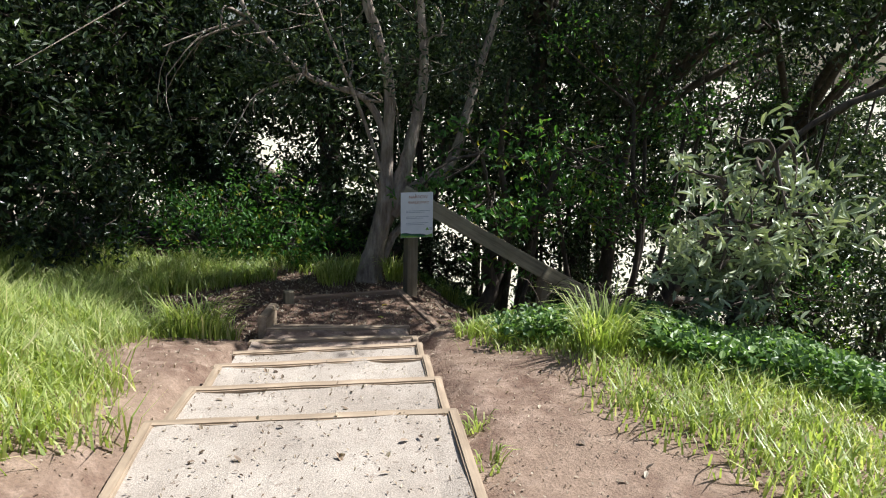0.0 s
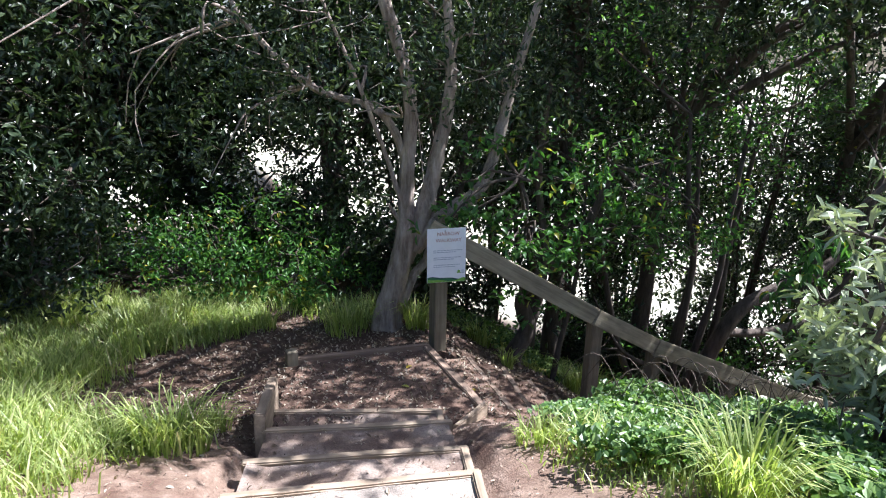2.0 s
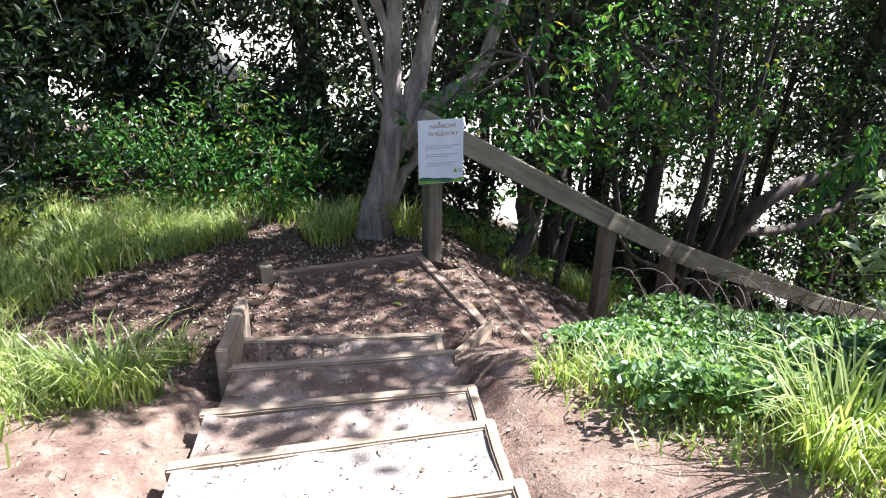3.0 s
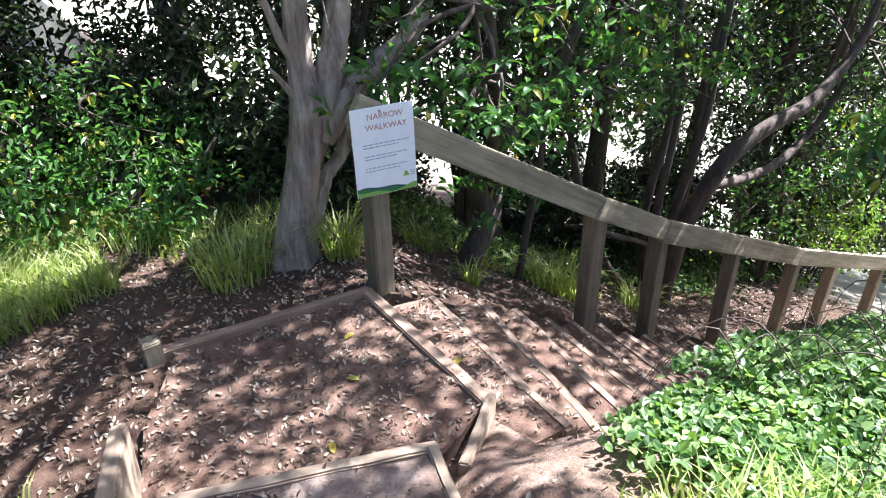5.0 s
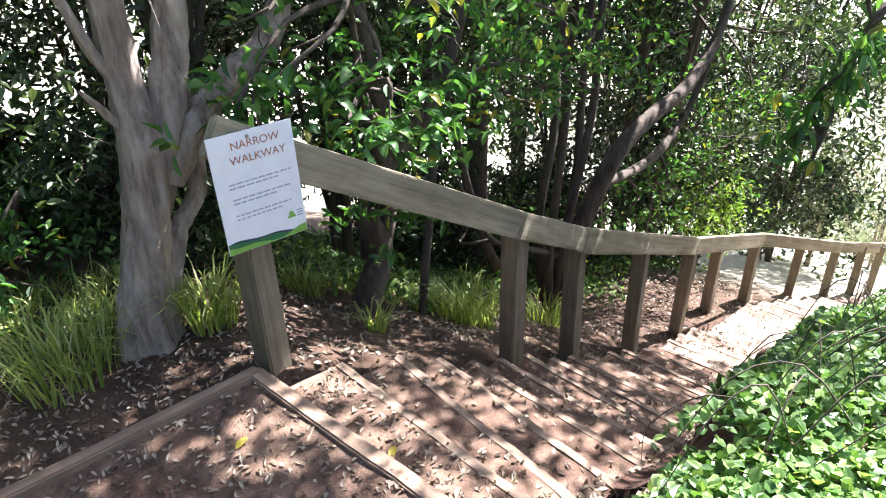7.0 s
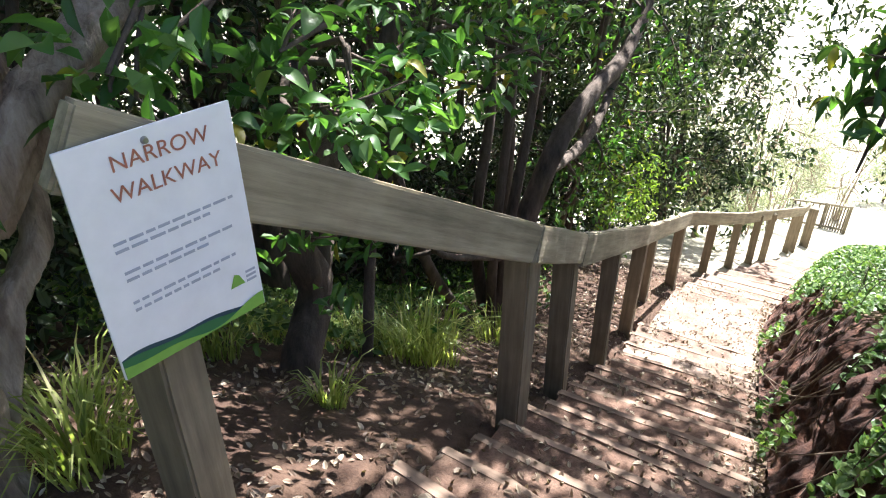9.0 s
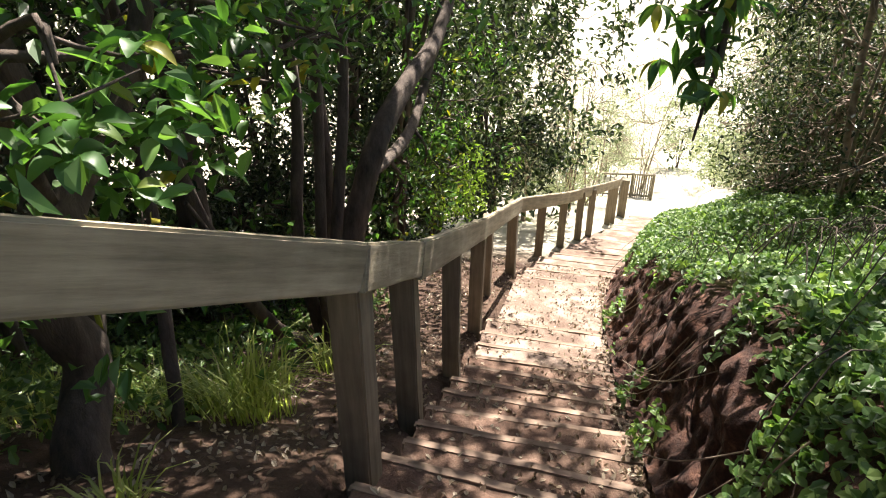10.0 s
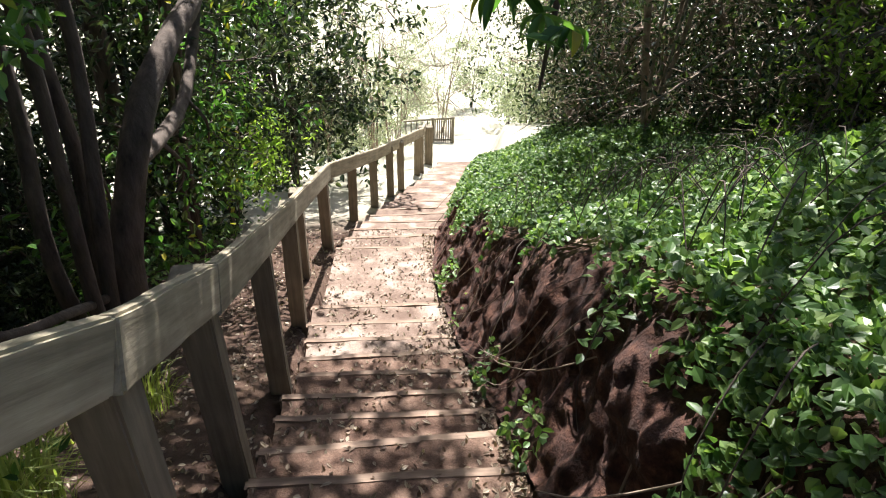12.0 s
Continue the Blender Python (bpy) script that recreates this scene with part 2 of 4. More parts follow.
def tube(points, radii, sides=10, rough=0.0, sub=4, seed=0):
    """A tapering limb through the points: vertices and quads."""
    pts = [Vector(p) for p in points]
    path, rad = [], []
    n = len(pts)
    for i in range(n - 1):
        p0, p1, p2, p3 = pts[max(i - 1, 0)], pts[i], pts[i + 1], pts[min(i + 2, n - 1)]
        for j in range(sub):
            t = j / sub
            path.append(0.5 * (2 * p1 + (p2 - p0) * t + (2 * p0 - 5 * p1 + 4 * p2 - p3) * t * t + (3 * p1 - p0 - 3 * p2 + p3) * t ** 3))
            rad.append(radii[i] * (1 - t) + radii[i + 1] * t)
    path.append(pts[-1])
    rad.append(radii[-1])
    verts, faces = [], []
    for i, (p, r) in enumerate(zip(path, rad)):
        d = (path[min(i + 1, len(path) - 1)] - path[max(i - 1, 0)]).normalized()
        a = d.cross(Vector((0.31, 0.95, 0.05))).normalized()
        c = d.cross(a)
        for k in range(sides):
            w = 2 * math.pi * k / sides
            q = a * math.cos(w) + c * math.sin(w)
            rr = r
            if rough:
                rr = r * (1 + rough * noise.noise(p * 1.5 + q * 1.6 + Vector((seed, 0, 0))) + rough * 0.5 * noise.noise(p * 4 + q * 4))
            verts.append(tuple(p + q * rr))
        if i:
            o = i * sides
            for k in range(sides):
                faces.append((o - sides + k, o - sides + (k + 1) % sides, o + (k + 1) % sides, o + k))
    return verts, faces


def join_tubes(tubes):
    verts, faces = [], []
    for v, f in tubes:
        o = len(verts)
        verts += v
        faces += [tuple(i + o for i in q) for q in f]
    return verts, faces


def leaves(rng, centres, length, width, up=0.5, droop=0.0, along=None, fold=0.25):
    """Leaves with a folded midrib at the centres: 6 corners and 2 quads each."""
    n = len(centres)
    d = rng.normal(size=(n, 3))
    if along is not None:
        d = d * 0.6 + along
    d[:, 2] -= droop
    d /= np.linalg.norm(d, axis=1)[:, None]
    up_v = rng.normal(size=(n, 3)) * (1 - up) + np.array([0, 0, 1.0]) * up * 1.6
    s = np.cross(d, up_v)
    s /= np.linalg.norm(s, axis=1)[:, None] + 1e-9
    nn = np.cross(s, d)
    L = (length * rng.uniform(0.65, 1.25, n))[:, None]
    W = (width * rng.uniform(0.7, 1.2, n))[:, None]
    b = centres - d * L * 0.5
    v = np.stack([b, b + d * L * 0.30 + s * W * 0.46 + nn * W * fold, b + d * L * 0.66 + s * W * 0.40 + nn * W * fold, b + d * L - nn * L * 0.08,
                  b + d * L * 0.66 - s * W * 0.40 + nn * W * fold, b + d * L * 0.30 - s * W * 0.46 + nn * W * fold], 1).reshape(-1, 3)
    o = (np.arange(n) * 6)[:, None]
    f = np.concatenate([o + np.array([[0, 1, 2, 3]]), o + np.array([[0, 3, 4, 5]])])
    return v, f


# ---- the lie of the land ----
PX = [-60, -6, 0, 0.33, 0.62, 0.92, 1.27, 1.75, 2.11, 2.54, 3.0, 3.53, 4.54, 5.35, 6.56, 7.55, 9.1, 10.5, 11.4, 14.0, 14.9, 16.7, 25, 40, 70]
PZ = [0.3, 0.2, 0, -0.12, -0.27, -0.43, -0.65, -0.90, -1.12, -1.37, -1.63, -1.94, -2.45, -2.77, -3.18, -3.47, -4.1, -4.7, -5.0, -6.0, -6.4, -7.1, -10.4, -14, -16]
AY = [-40, -12, -7.2, -4.5, -3.85, -3.2, -2.5, -2.1, -1.5, -1.2, 0.5, 3, 10, 40]
AZ = [1.5, 1.2, 0.99, 0.86, 0.74, 0.61, 0.46, 0.35, 0.07, -0.03, -0.03, -0.25, -1.2, -3.0]
CX, CY = [-1, 3, 6.5, 8, 9, 10.5, 11.4, 14, 16.7, 25, 40], [-0.8, -0.8, -0.72, -0.9, -1.1, -1.4, -1.7, -2.4, -2.9, -4.5, -8]   # the middle of the stairs


SX, SZ = [-1, 0, 1, 2, 3, 4, 5, 6, 7, 9, 12, 17, 25, 40], [0.42, 0.33, 0.18, -0.13, -0.58, -1.17, -1.76, -2.18, -2.5, -3.4, -4.8, -6.8, -10, -13.6]


def smooth01(a, b, v):
    t = np.clip((v - a) / (b - a), 0, 1)
    return t * t * (3 - 2 * t)


def land(x, y):
    """Height of the ground."""
    x, y = np.asarray(x, float), np.asarray(y, float)
    stair = np.interp(x, PX, PZ)
    side = y - np.interp(x, CX, CY)          # across the stairs, left is positive
    up = np.interp(y + 0.3 * np.clip(x, -4, 1), AY, AZ)
    left_x = np.clip(-1.9 - x, 0, 6)
    approach = up + 0.10 * np.minimum(left_x, 2) + 0.48 * smooth01(0.7, 2.8, left_x) * smooth01(1.2, -2.5, y)
    # the shoulder on the uphill side, cut by a steep bank above the stairs
    shoulder = np.interp(x, SX, SZ) + 0.29 * np.clip(-1.9 - y, 0, 1.6) + 0.06 * np.clip(-3.5 - y, 0, 0.6) + 0.04 * np.clip(-4.1 - y, 0, 30)
    cut = smooth01(-0.62, -1.12, side) * smooth01(26, 19, x)
    below = stair - 0.10 * np.clip(side - 0.8, 0, 12) * smooth01(0, 2, x)
    right = below * (1 - cut) + shoulder * cut
    w = smooth01(-0.25, 0.25, x)
    w_up = smooth01(-0.9, 0.6, x)
    wy = smooth01(-1.7, -1.3, y)
    ww = w * wy + w_up * (1 - wy)
    z = approach * (1 - ww) + right * ww
    return z


def bumps(x, y):
    v = np.empty(len(x))
    for i in range(len(x)):
        v[i] = 0.035 * noise.noise((x[i] * 1.3, y[i] * 1.3, 0)) + 0.018 * noise.noise((x[i] * 5, y[i] * 5, 3))
    return v


def build_ground():
    gx = np.concatenate([-7 - np.geomspace(0.1, 900, 26)[::-1], np.arange(-7, 18, 0.085), 18 + np.geomspace(0.1, 900, 26)])
    gy = np.concatenate([-9 - np.geomspace(0.1, 900, 26)[::-1], np.arange(-9, 6, 0.085), 6 + np.geomspace(0.1, 900, 26)])
    X, Y = np.meshgrid(gx, gy)
    x, y = X.ravel(), Y.ravel()
    z = land(x, y) + bumps(x, y)
    side = y - np.interp(x, CX, CY)
    # the earth stands back behind the cut face
    face = smooth01(0.0, 0.25, -side - 0.62) * smooth01(0.0, 0.25, 1.2 + side) * (x > 0.8)
    z -= face * 0.25
    edge = (x > 0.05) & (x < 17) & (np.abs(side) < 2.5)
    z = np.where(edge, np.minimum(z, np.interp(x, PX, PZ) - 0.05 + np.where(side > 0, 0.5, 3.0) * np.clip(np.abs(side) - 0.72, 0, 9)), z)
    # every tread lies in a hollow, its edge boards a little proud of the earth
    near = np.where((x > -4) & (x < 18) & (y > -8) & (y < 2))[0]
    for quad, depth in TREADS:
        q = np.array(quad)
        c = q.mean(0)
        sel = near[(np.abs(x[near] - c[0]) < 3.5) & (np.abs(y[near] - c[1]) < 3.5)]
        dist = np.full(len(sel), -9.0)
        for k in range(4):
            p, r = q[k], q[(k + 1) % 4]
            e = (r - p)[:2]
            nrm = np.array([e[1], -e[0]]) / (np.hypot(*e) + 1e-9)
            if nrm @ (c - p)[:2] > 0:
                nrm = -nrm
            dist = np.maximum(dist, (x[sel] - p[0]) * nrm[0] + (y[sel] - p[1]) * nrm[1])
        zt = q[:, 2].min()
        cap = np.where(dist < 0.02, zt - depth, zt - 0.03 + np.clip(dist - 0.10, 0, 9) * 1.6 + (9 if depth > 0.13 else 0))
        z[sel] = np.minimum(z[sel], cap)
    nx, ny = len(gx), len(gy)
    i = (np.arange(ny - 1)[:, None] * nx + np.arange(nx - 1)[None, :]).ravel()
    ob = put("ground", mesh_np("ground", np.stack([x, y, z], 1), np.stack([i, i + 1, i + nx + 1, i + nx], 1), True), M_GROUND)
    return tagged(ob, "red-brown earth hillside with bare trodden patches", "ground", "", "structure")




# right and left ends of the upper step edges, down to the landing
UP_EDGES = [((-2.05, -7.1, 1.06), (-3.38, -6.75, 1.06)), ((-1.24, -4.12, 0.93), (-2.57, -3.74, 0.93)), ((-1.10, -3.60, 0.83), (-2.36, -3.26, 0.83)),
            ((-0.96, -3.08, 0.72), (-2.19, -2.78, 0.72)), ((-0.83, -2.64, 0.605), (-2.04, -2.36, 0.605)), ((-0.72, -2.27, 0.50), (-1.88, -1.95, 0.50)),
            ((-0.62, -1.83, 0.40), (-1.70, -1.50, 0.40)), ((-0.48, -1.36, 0.20), (-1.58, -0.94, 0.20))]
LANDING = [((-1.56, -0.88, 0.0), (-0.46, -1.32, 0.0), (0.0, -1.14, 0.0), (0.0, 0.0, 0.0)), ((-1.56, -0.88, 0.0), (0.0, 0.0, 0.0), (-1.11, 0.16, 0.0), (-1.4, -0.3, 0.0))]
EDGES = [0.0, 0.33, 0.62, 0.92, 1.27, 1.56, 1.86, 2.17, 2.5, 2.86, 3.22, 3.58, 3.95, 4.33, 4.7, 5.08, 5.5, 7.3, 7.8, 8.3, 8.8, 9.4, 10.0, 10.7, 11.4, 12.2, 13.0, 13.9, 14.8, 15.7, 16.7]
TREADS = [(q, 0.10) for q in LANDING]
for k in range(1, len(UP_EDGES)):
    (r0, l0), (r, l) = UP_EDGES[k - 1], UP_EDGES[k]
    z0 = r[2] - 0.008
    TREADS.append((((l0[0], l0[1], z0 + (0.1 if k == 1 else 0)), (r0[0], r0[1], z0 + (0.1 if k == 1 else 0)), (r[0], r[1], z0), (l[0], l[1], z0)), 0.10))
UPPER = [q for q, _ in TREADS[2:]]
rng = random.Random(5)
FLIGHT = []
for i in range(len(EDGES) - 1):
    x0, x1 = EDGES[i], EDGES[i + 1]
    z1 = float(np.interp(x1, PX, PZ))
    c0, c1 = float(np.interp(x0, CX, CY)), float(np.interp(x1, CX, CY))
    w = 0.60 + rng.uniform(-0.03, 0.03)
    zb = z1 + (0.04 if x1 - x0 < 0.6 else min(0.25 * (x1 - x0), 0.4))
    # the first steps wind round: each riser's inner end lies nearer the landing
    k0, k1 = [float(np.interp(v, [0, 0.33, 0.62, 1.3, 2.6], [0, 0.06, 0.12, 0.07, 0])) for v in (x0, x1)]
    dl = float(np.interp(x1, [0, 0.33, 0.62, 0.92], [0.12, 0.10, 0.06, 0]))
    FLIGHT.append(((x0 - k0, c0 - w, zb), (x1 - k1, c1 - w, z1), (x1 + k1, c1 + w + dl, z1), (x0 + k0, c0 + w + dl, zb)))
TREADS += [(q, 0.16) for q in FLIGHT]
ground = build_ground()


# ---- the cut bank ----
def build_bank():
    us, vs = np.arange(0.75, 9.6, 0.026), np.linspace(0, 1, 52)
    U, V = np.meshgrid(us, vs)
    x, s = U.ravel(), -0.61 - 0.56 * V.ravel()
    y = np.interp(x, CX, CY) + s
    z = land(x, y)
    n = np.array([noise.noise((a * 2.1, e * 2.1, c * 2.1)) * 0.9 + (0.4 - abs(noise.noise((a * 3.6, e * 3.6, c * 2.6)))) * 0.6 + noise.noise((a * 6, e * 6, c * 6)) * 0.5 + noise.noise((a * 12, e * 12, c * 12)) * 0.36 + noise.noise((a * 22, e * 22, c * 22)) * 0.18 for a, e, c in zip(x, y, z)])
    fade = np.sin(np.pi * np.clip(V.ravel(), 0, 1)) ** 0.4 * smooth01(0.75, 1.3, x)
    out = (0.12 * n - 0.03 + 0.05 * np.sin(V.ravel() * 2.6)) * fade + 0.004
    lip = 0.045 * smooth01(0.0, 0.72, V.ravel()) * (1 - smooth01(0.8, 1.0, V.ravel())) * smooth01(0.75, 1.6, x) * (1 - smooth01(7.5, 9.0, x))
    co = np.stack([x - 0.25 * out, y + out * 0.9 + lip, z + out * 0.35], 1)
    nx, ny = len(us), len(vs)
    i = (np.arange(ny - 1)[:, None] * nx + np.arange(nx - 1)[None, :]).ravel()
    ob = put("earth_bank", mesh_np("earth_bank", co, np.stack([i, i + nx, i + nx + 1, i + 1], 1), True), M_BANK)
    return tagged(ob, "crumbling dark red earth bank cut beside the stairs", "bank", "", "structure")


build_bank()


# ---- stairs ----
def slab(corners, depth, rng, cut=5, amp=0.012, sink=0.7):
    """A trodden tread over four corners (anticlockwise, at their own heights), with an uneven top."""
    a, b, c, d = [Vector(p) for p in corners]
    n = cut + 1
    verts, faces = [], []
    for j in range(n + 1):
        for i in range(n + 1):
            u, v = i / n, j / n
            p = (a * (1 - u) + b * u) * (1 - v) + (d * (1 - u) + c * u) * v
            p = p + Vector((0, 0, amp * noise.noise(p * 5) - (amp * sink if 0 < i < n and 0 < j < n else 0)))
            verts.append(p)
    for j in range(n):
        for i in range(n):
            o = j * (n + 1) + i
            faces.append((o, o + 1, o + n + 2, o + n + 1))
    ring = [i for i in range(n + 1)] + [j * (n + 1) + n for j in range(1, n + 1)] + [n * (n + 1) + i for i in range(n - 1, -1, -1)] + [j * (n + 1) for j in range(n - 1, 0, -1)]
    o = len(verts)
    verts += [verts[i] - Vector((0, 0, depth)) for i in ring]
    for k in range(len(ring)):
        l = (k + 1) % len(ring)
        faces.append((ring[l], ring[k], o + k, o + l))
    return mesh_np("tread", [tuple(v) for v in verts], faces)


def board_between(parent, name, p, q, width, height, rng, material, over=0.0, label="", wear=0.008):
    p, q = Vector(p), Vector(q)
    d = q - p
    bm = beam(d.length + 2 * over, width, height, rng, wear, wear * 0.7)
    ob = part(name, bm, material, parent, label)
    ob.matrix_basis = Matrix.LocRotScale(p - d.normalized() * over, d.to_track_quat("X", "Z"), None)
    return ob


upper = thing("upper_steps", "broad pale gravel steps edged with timber boards", "steps", "", "structure")
for k, (r, l) in enumerate(UP_EDGES):
    board_between(upper, "step_edge_board", l, r, 0.06, 0.2, rng, M_BOARD, 0.03)
    if k:
        quad = UPPER[k - 1]
        # last treads: reddish dirt and the shade there, both in the darker clay
        put("tread", slab(quad, 0.13, rng, 9, 0.02), M_SCREEN if k < 5 else M_CLAY, upper)
        up_z = Vector((0, 0, 0.014))
        if k != 6:
            board_between(upper, "side_board", Vector(quad[1]) + up_z, Vector(quad[2]) + up_z, 0.05, 0.16, rng, M_BOARD)
        if k in (1, 2, 3):
            board_between(upper, "side_board", Vector(quad[0]) + up_z, Vector(quad[3]) + up_z, 0.05, 0.16, rng, M_BOARD)
board_between(upper, "side_board", (-1.50, -0.52, 0.25), (-1.74, -1.48, 0.50), 0.07, 0.3, rng, M_BOARD, 0, "split weathered side board standing proud")

landing = thing("landing", "shaded earth landing framed by timber boards", "landing", "", "structure")
for q in LANDING:
    put("tread", slab(q, 0.13, rng, 9), M_DIRT, landing)
board_between(landing, "edge_board", (-1.2, 0.2, 0.035), (0.0, 0.04, 0.035), 0.065, 0.16, rng, M_EDGE, 0.02)
board_between(landing, "edge_board", (0.0, 0.05, 0.03), (0.0, -1.16, 0.015), 0.075, 0.19, rng, M_EDGE)
board_between(landing, "edge_board", (0.02, -1.15, 0.05), (-0.38, -1.45, 0.10), 0.05, 0.2, rng, M_BOARD)

flight = thing("lower_stairs", "long flight of earth steps held by timber risers", "stairs", "", "structure")
for q in FLIGHT:
    # paler clay past x 4.6: sunlight on the treads put into the colour
    put("tread", slab(q, 0.2, rng, 7, 0.014, 0), M_DIRT if q[1][0] < 4.6 else M_CLAY, flight)
    sk = rng.uniform(-0.02, 0.02)
    board_between(flight, "riser_board", (q[2][0] + sk, q[2][1] + 0.02, q[2][2] + 0.008), (q[1][0] - sk, q[1][1] - 0.02, q[1][2] + 0.008), 0.07, 0.25, rng, M_SLEEPER, 0, "", 0.016)
for x0, x1, y0, y1 in ((0.05, 0.37, -0.02, -0.10), (0.43, 0.72, -0.10, -0.14)):
    z = float(np.interp(x1, PX, PZ))
    board_between(flight, "side_board", (x0, y0, z + 0.02), (x1, y1, z + 0.02), 0.05, 0.14, rng, M_SLEEPER)


def surface_tree():
    """Ground and treads together, to set small things down on."""
    from_obs = [ground] + [o for t in (upper, landing, flight) for o in t.children if o.name.startswith("tread")]
    vs, fs = [], []
    for o in from_obs:
        k = len(vs)
        vs += [tuple(p.co) for p in o.data.vertices]
        fs += [tuple(i + k for i in p.vertices) for p in o.data.polygons]
    return BVHTree.FromPolygons(vs, fs)


SURFACE = surface_tree()


def rest(x, y):
    """Heights of the surface at the places."""
    out = np.empty(len(x))
    for i in range(len(x)):
        hit = SURFACE.ray_cast(Vector((x[i], y[i], 4)), Vector((0, 0, -1)))
        out[i] = hit[0].z if hit[0] else 0.0
    return out


# ---- handrail ----
def post(name, label, base, top, size, lean=0.0, group=""):
    h = top - base[2] + 0.3
    bm = beam(h, size, size, rng, 0.008, 0.006, 6)
    bmesh.ops.transform(bm, matrix=Matrix.Rotation(-math.pi / 2, 4, "Y") @ pose(0, 0, size / 2), verts=bm.verts)
    ob = part(name, bm, M_POST)
    ob.matrix_world = pose(base[0], base[1], base[2] - 0.3, rng.uniform(-1, 1), lean, rng.uniform(-5, 5))
    return tagged(ob, label, "post", group)


# x, y of each post, foot of the post, top of the rail there
POSTS = [(0.14, 0.10, -0.05, 1.10), (1.76, -0.16, -0.90, 0.22), (2.62, -0.13, -1.42, -0.24), (3.82, -0.11, -2.02, -0.82), (5.2, -0.05, -2.68, -1.47),
         (6.5, 0.05, -3.18, -2.08), (7.55, -0.13, -3.47, -2.40), (9.1, -0.38, -4.1, -3.05), (10.5, -0.68, -4.70, -3.65), (11.35, -0.97, -5.0, -3.95),
         (12.0, -1.18, -5.23, -4.18), (14.0, -1.60, -6.0, -4.92), (14.7, -1.74, -6.3, -5.1), (16.5, -2.05, -7.03, -5.9)]
for i, (x, y, zb, zt) in enumerate(POSTS):
    post("rail_post", "square timber post carrying the handrail" if i else "grey timber post carrying the rail's top end and a sign",
         (x, y, zb), zt - (0.05 if i else -0.0), 0.125 if i < 13 else 0.2, 0, "handrail posts")
RAIL_AT = [(0.06, 0.045, 1.23), (1.74, -0.245, 0.245), (2.58, -0.215, -0.225), (5.2, -0.13, -1.46), (7.55, -0.215, -2.38), (10.5, -0.76, -3.63), (14.3, -1.75, -5.0), (14.75, -1.83, -5.08)]
rail = thing("handrail", "weathered grey timber board handrail running down beside the stairs", "handrail")
for i in range(len(RAIL_AT) - 1):
    p, q = Vector(RAIL_AT[i]), Vector(RAIL_AT[i + 1])
    board_between(rail, "rail_board", p, q, 0.05, 0.17 if i < 2 else 0.19, rng, M_RAIL)


# a cut-off post at the landing's corner
stump = post("stump", "short cut-off weathered post at the landing's corner", (-1.22, 0.2, -0.02), 0.11, 0.10)
tagged(stump, "", "stump")


# ---- sign ----
def b_sign(nt, b):
    n = noise_tex(nt, coords(nt), 14, 5)
    nt.links.new(ramp(nt, n, [(0.3, (0.76, 0.78, 0.83)), (0.7, (0.83, 0.85, 0.90))]), b.inputs["Base Color"])


M_SIGN = mat("white sign sheet", b_sign, 0.45)


def plain(name, colour, rough=0.6, metal=0.0):
    def build(nt, b):
        n = noise_tex(nt, coords(nt), 30, 4)
        nt.links.new(ramp(nt, n, [(0.3, tuple(c * 0.85 for c in colour)), (0.7, colour)]), b.inputs["Base Color"])
        b.inputs["Metallic"].default_value = metal
    return mat(name, build, rough)


M_TITLE, M_TEXT = plain("faded red-brown print", (0.38, 0.15, 0.10)), plain("faded blue-grey print", (0.40, 0.44, 0.54))
M_GREEN1, M_GREEN2, M_NAVY = plain("light green print", (0.20, 0.42, 0.07)), plain("dark green print", (0.03, 0.16, 0.06)), plain("navy print", (0.02, 0.06, 0.09))
M_SCREW = plain("dull steel", (0.4, 0.4, 0.4), 0.4, 1.0)
S_TL, S_TR = Vector((-0.012, 0.021, 1.153)), Vector((0.345, -0.047, 1.157))
sx = (S_TR - S_TL).normalized()
sz = Vector((0, 0, 1))
sz = (sz - sx * sx.dot(sz)).normalized()
sy = sz.cross(sx)
SW, SH = 0.358, 0.507
sign = thing("narrow_walkway_sign", "white sign sheet reading narrow walkway, screwed to the post", "sign")
sign.matrix_world = Matrix((( sx.x, sy.x, sz.x, S_TL.x), (sx.y, sy.y, sz.y, S_TL.y), (sx.z, sy.z, sz.z, S_TL.z), (0, 0, 0, 1)))
bm = beam(SW, 0.006, SH, rng, 0.001, 0.0012, 6)
panel = part("panel", bm, M_SIGN, sign)
FRONT = -0.0045


def words(name, body, size, x, z, material, align="CENTER"):
    cu = bpy.data.curves.new(name, "FONT")
    cu.body, cu.size, cu.align_x, cu.extrude = body, size, align, 0.0004
    tmp = bpy.data.objects.new("text", cu)
    scene.collection.objects.link(tmp)
    me = bpy.data.meshes.new_from_object(tmp.evaluated_get(bpy.context.evaluated_depsgraph_get()))
    bpy.data.objects.remove(tmp)
    ob = put(name, me, material, panel)
    ob.matrix_basis = pose(x, FRONT, z, 90)
    return ob


words("title", "NARROW", 0.046, SW * 0.54, -0.066, M_TITLE)
words("title", "WALKWAY", 0.046, SW * 0.55, -0.126, M_TITLE)
for z, a, w in ((-0.205, 0.055, 0.27), (-0.222, 0.055, 0.21), (-0.272, 0.06, 0.255), (-0.289, 0.06, 0.19), (-0.342, 0.06, 0.245), (-0.36, 0.06, 0.20)):
    k = a
    while k < a + w:
        l = min(rng.uniform(0.012, 0.034), a + w - k)
        if l > 0.008:
            bm = bmesh.new()
            bmesh.ops.create_cube(bm, size=1)
            bmesh.ops.transform(bm, matrix=pose(k + l / 2, FRONT + 0.001, z) @ Matrix.Diagonal((l, 0.001, 0.0065, 1)), verts=bm.verts)
            part("text_bar", bm, M_TEXT, panel)
        k += l + 0.006


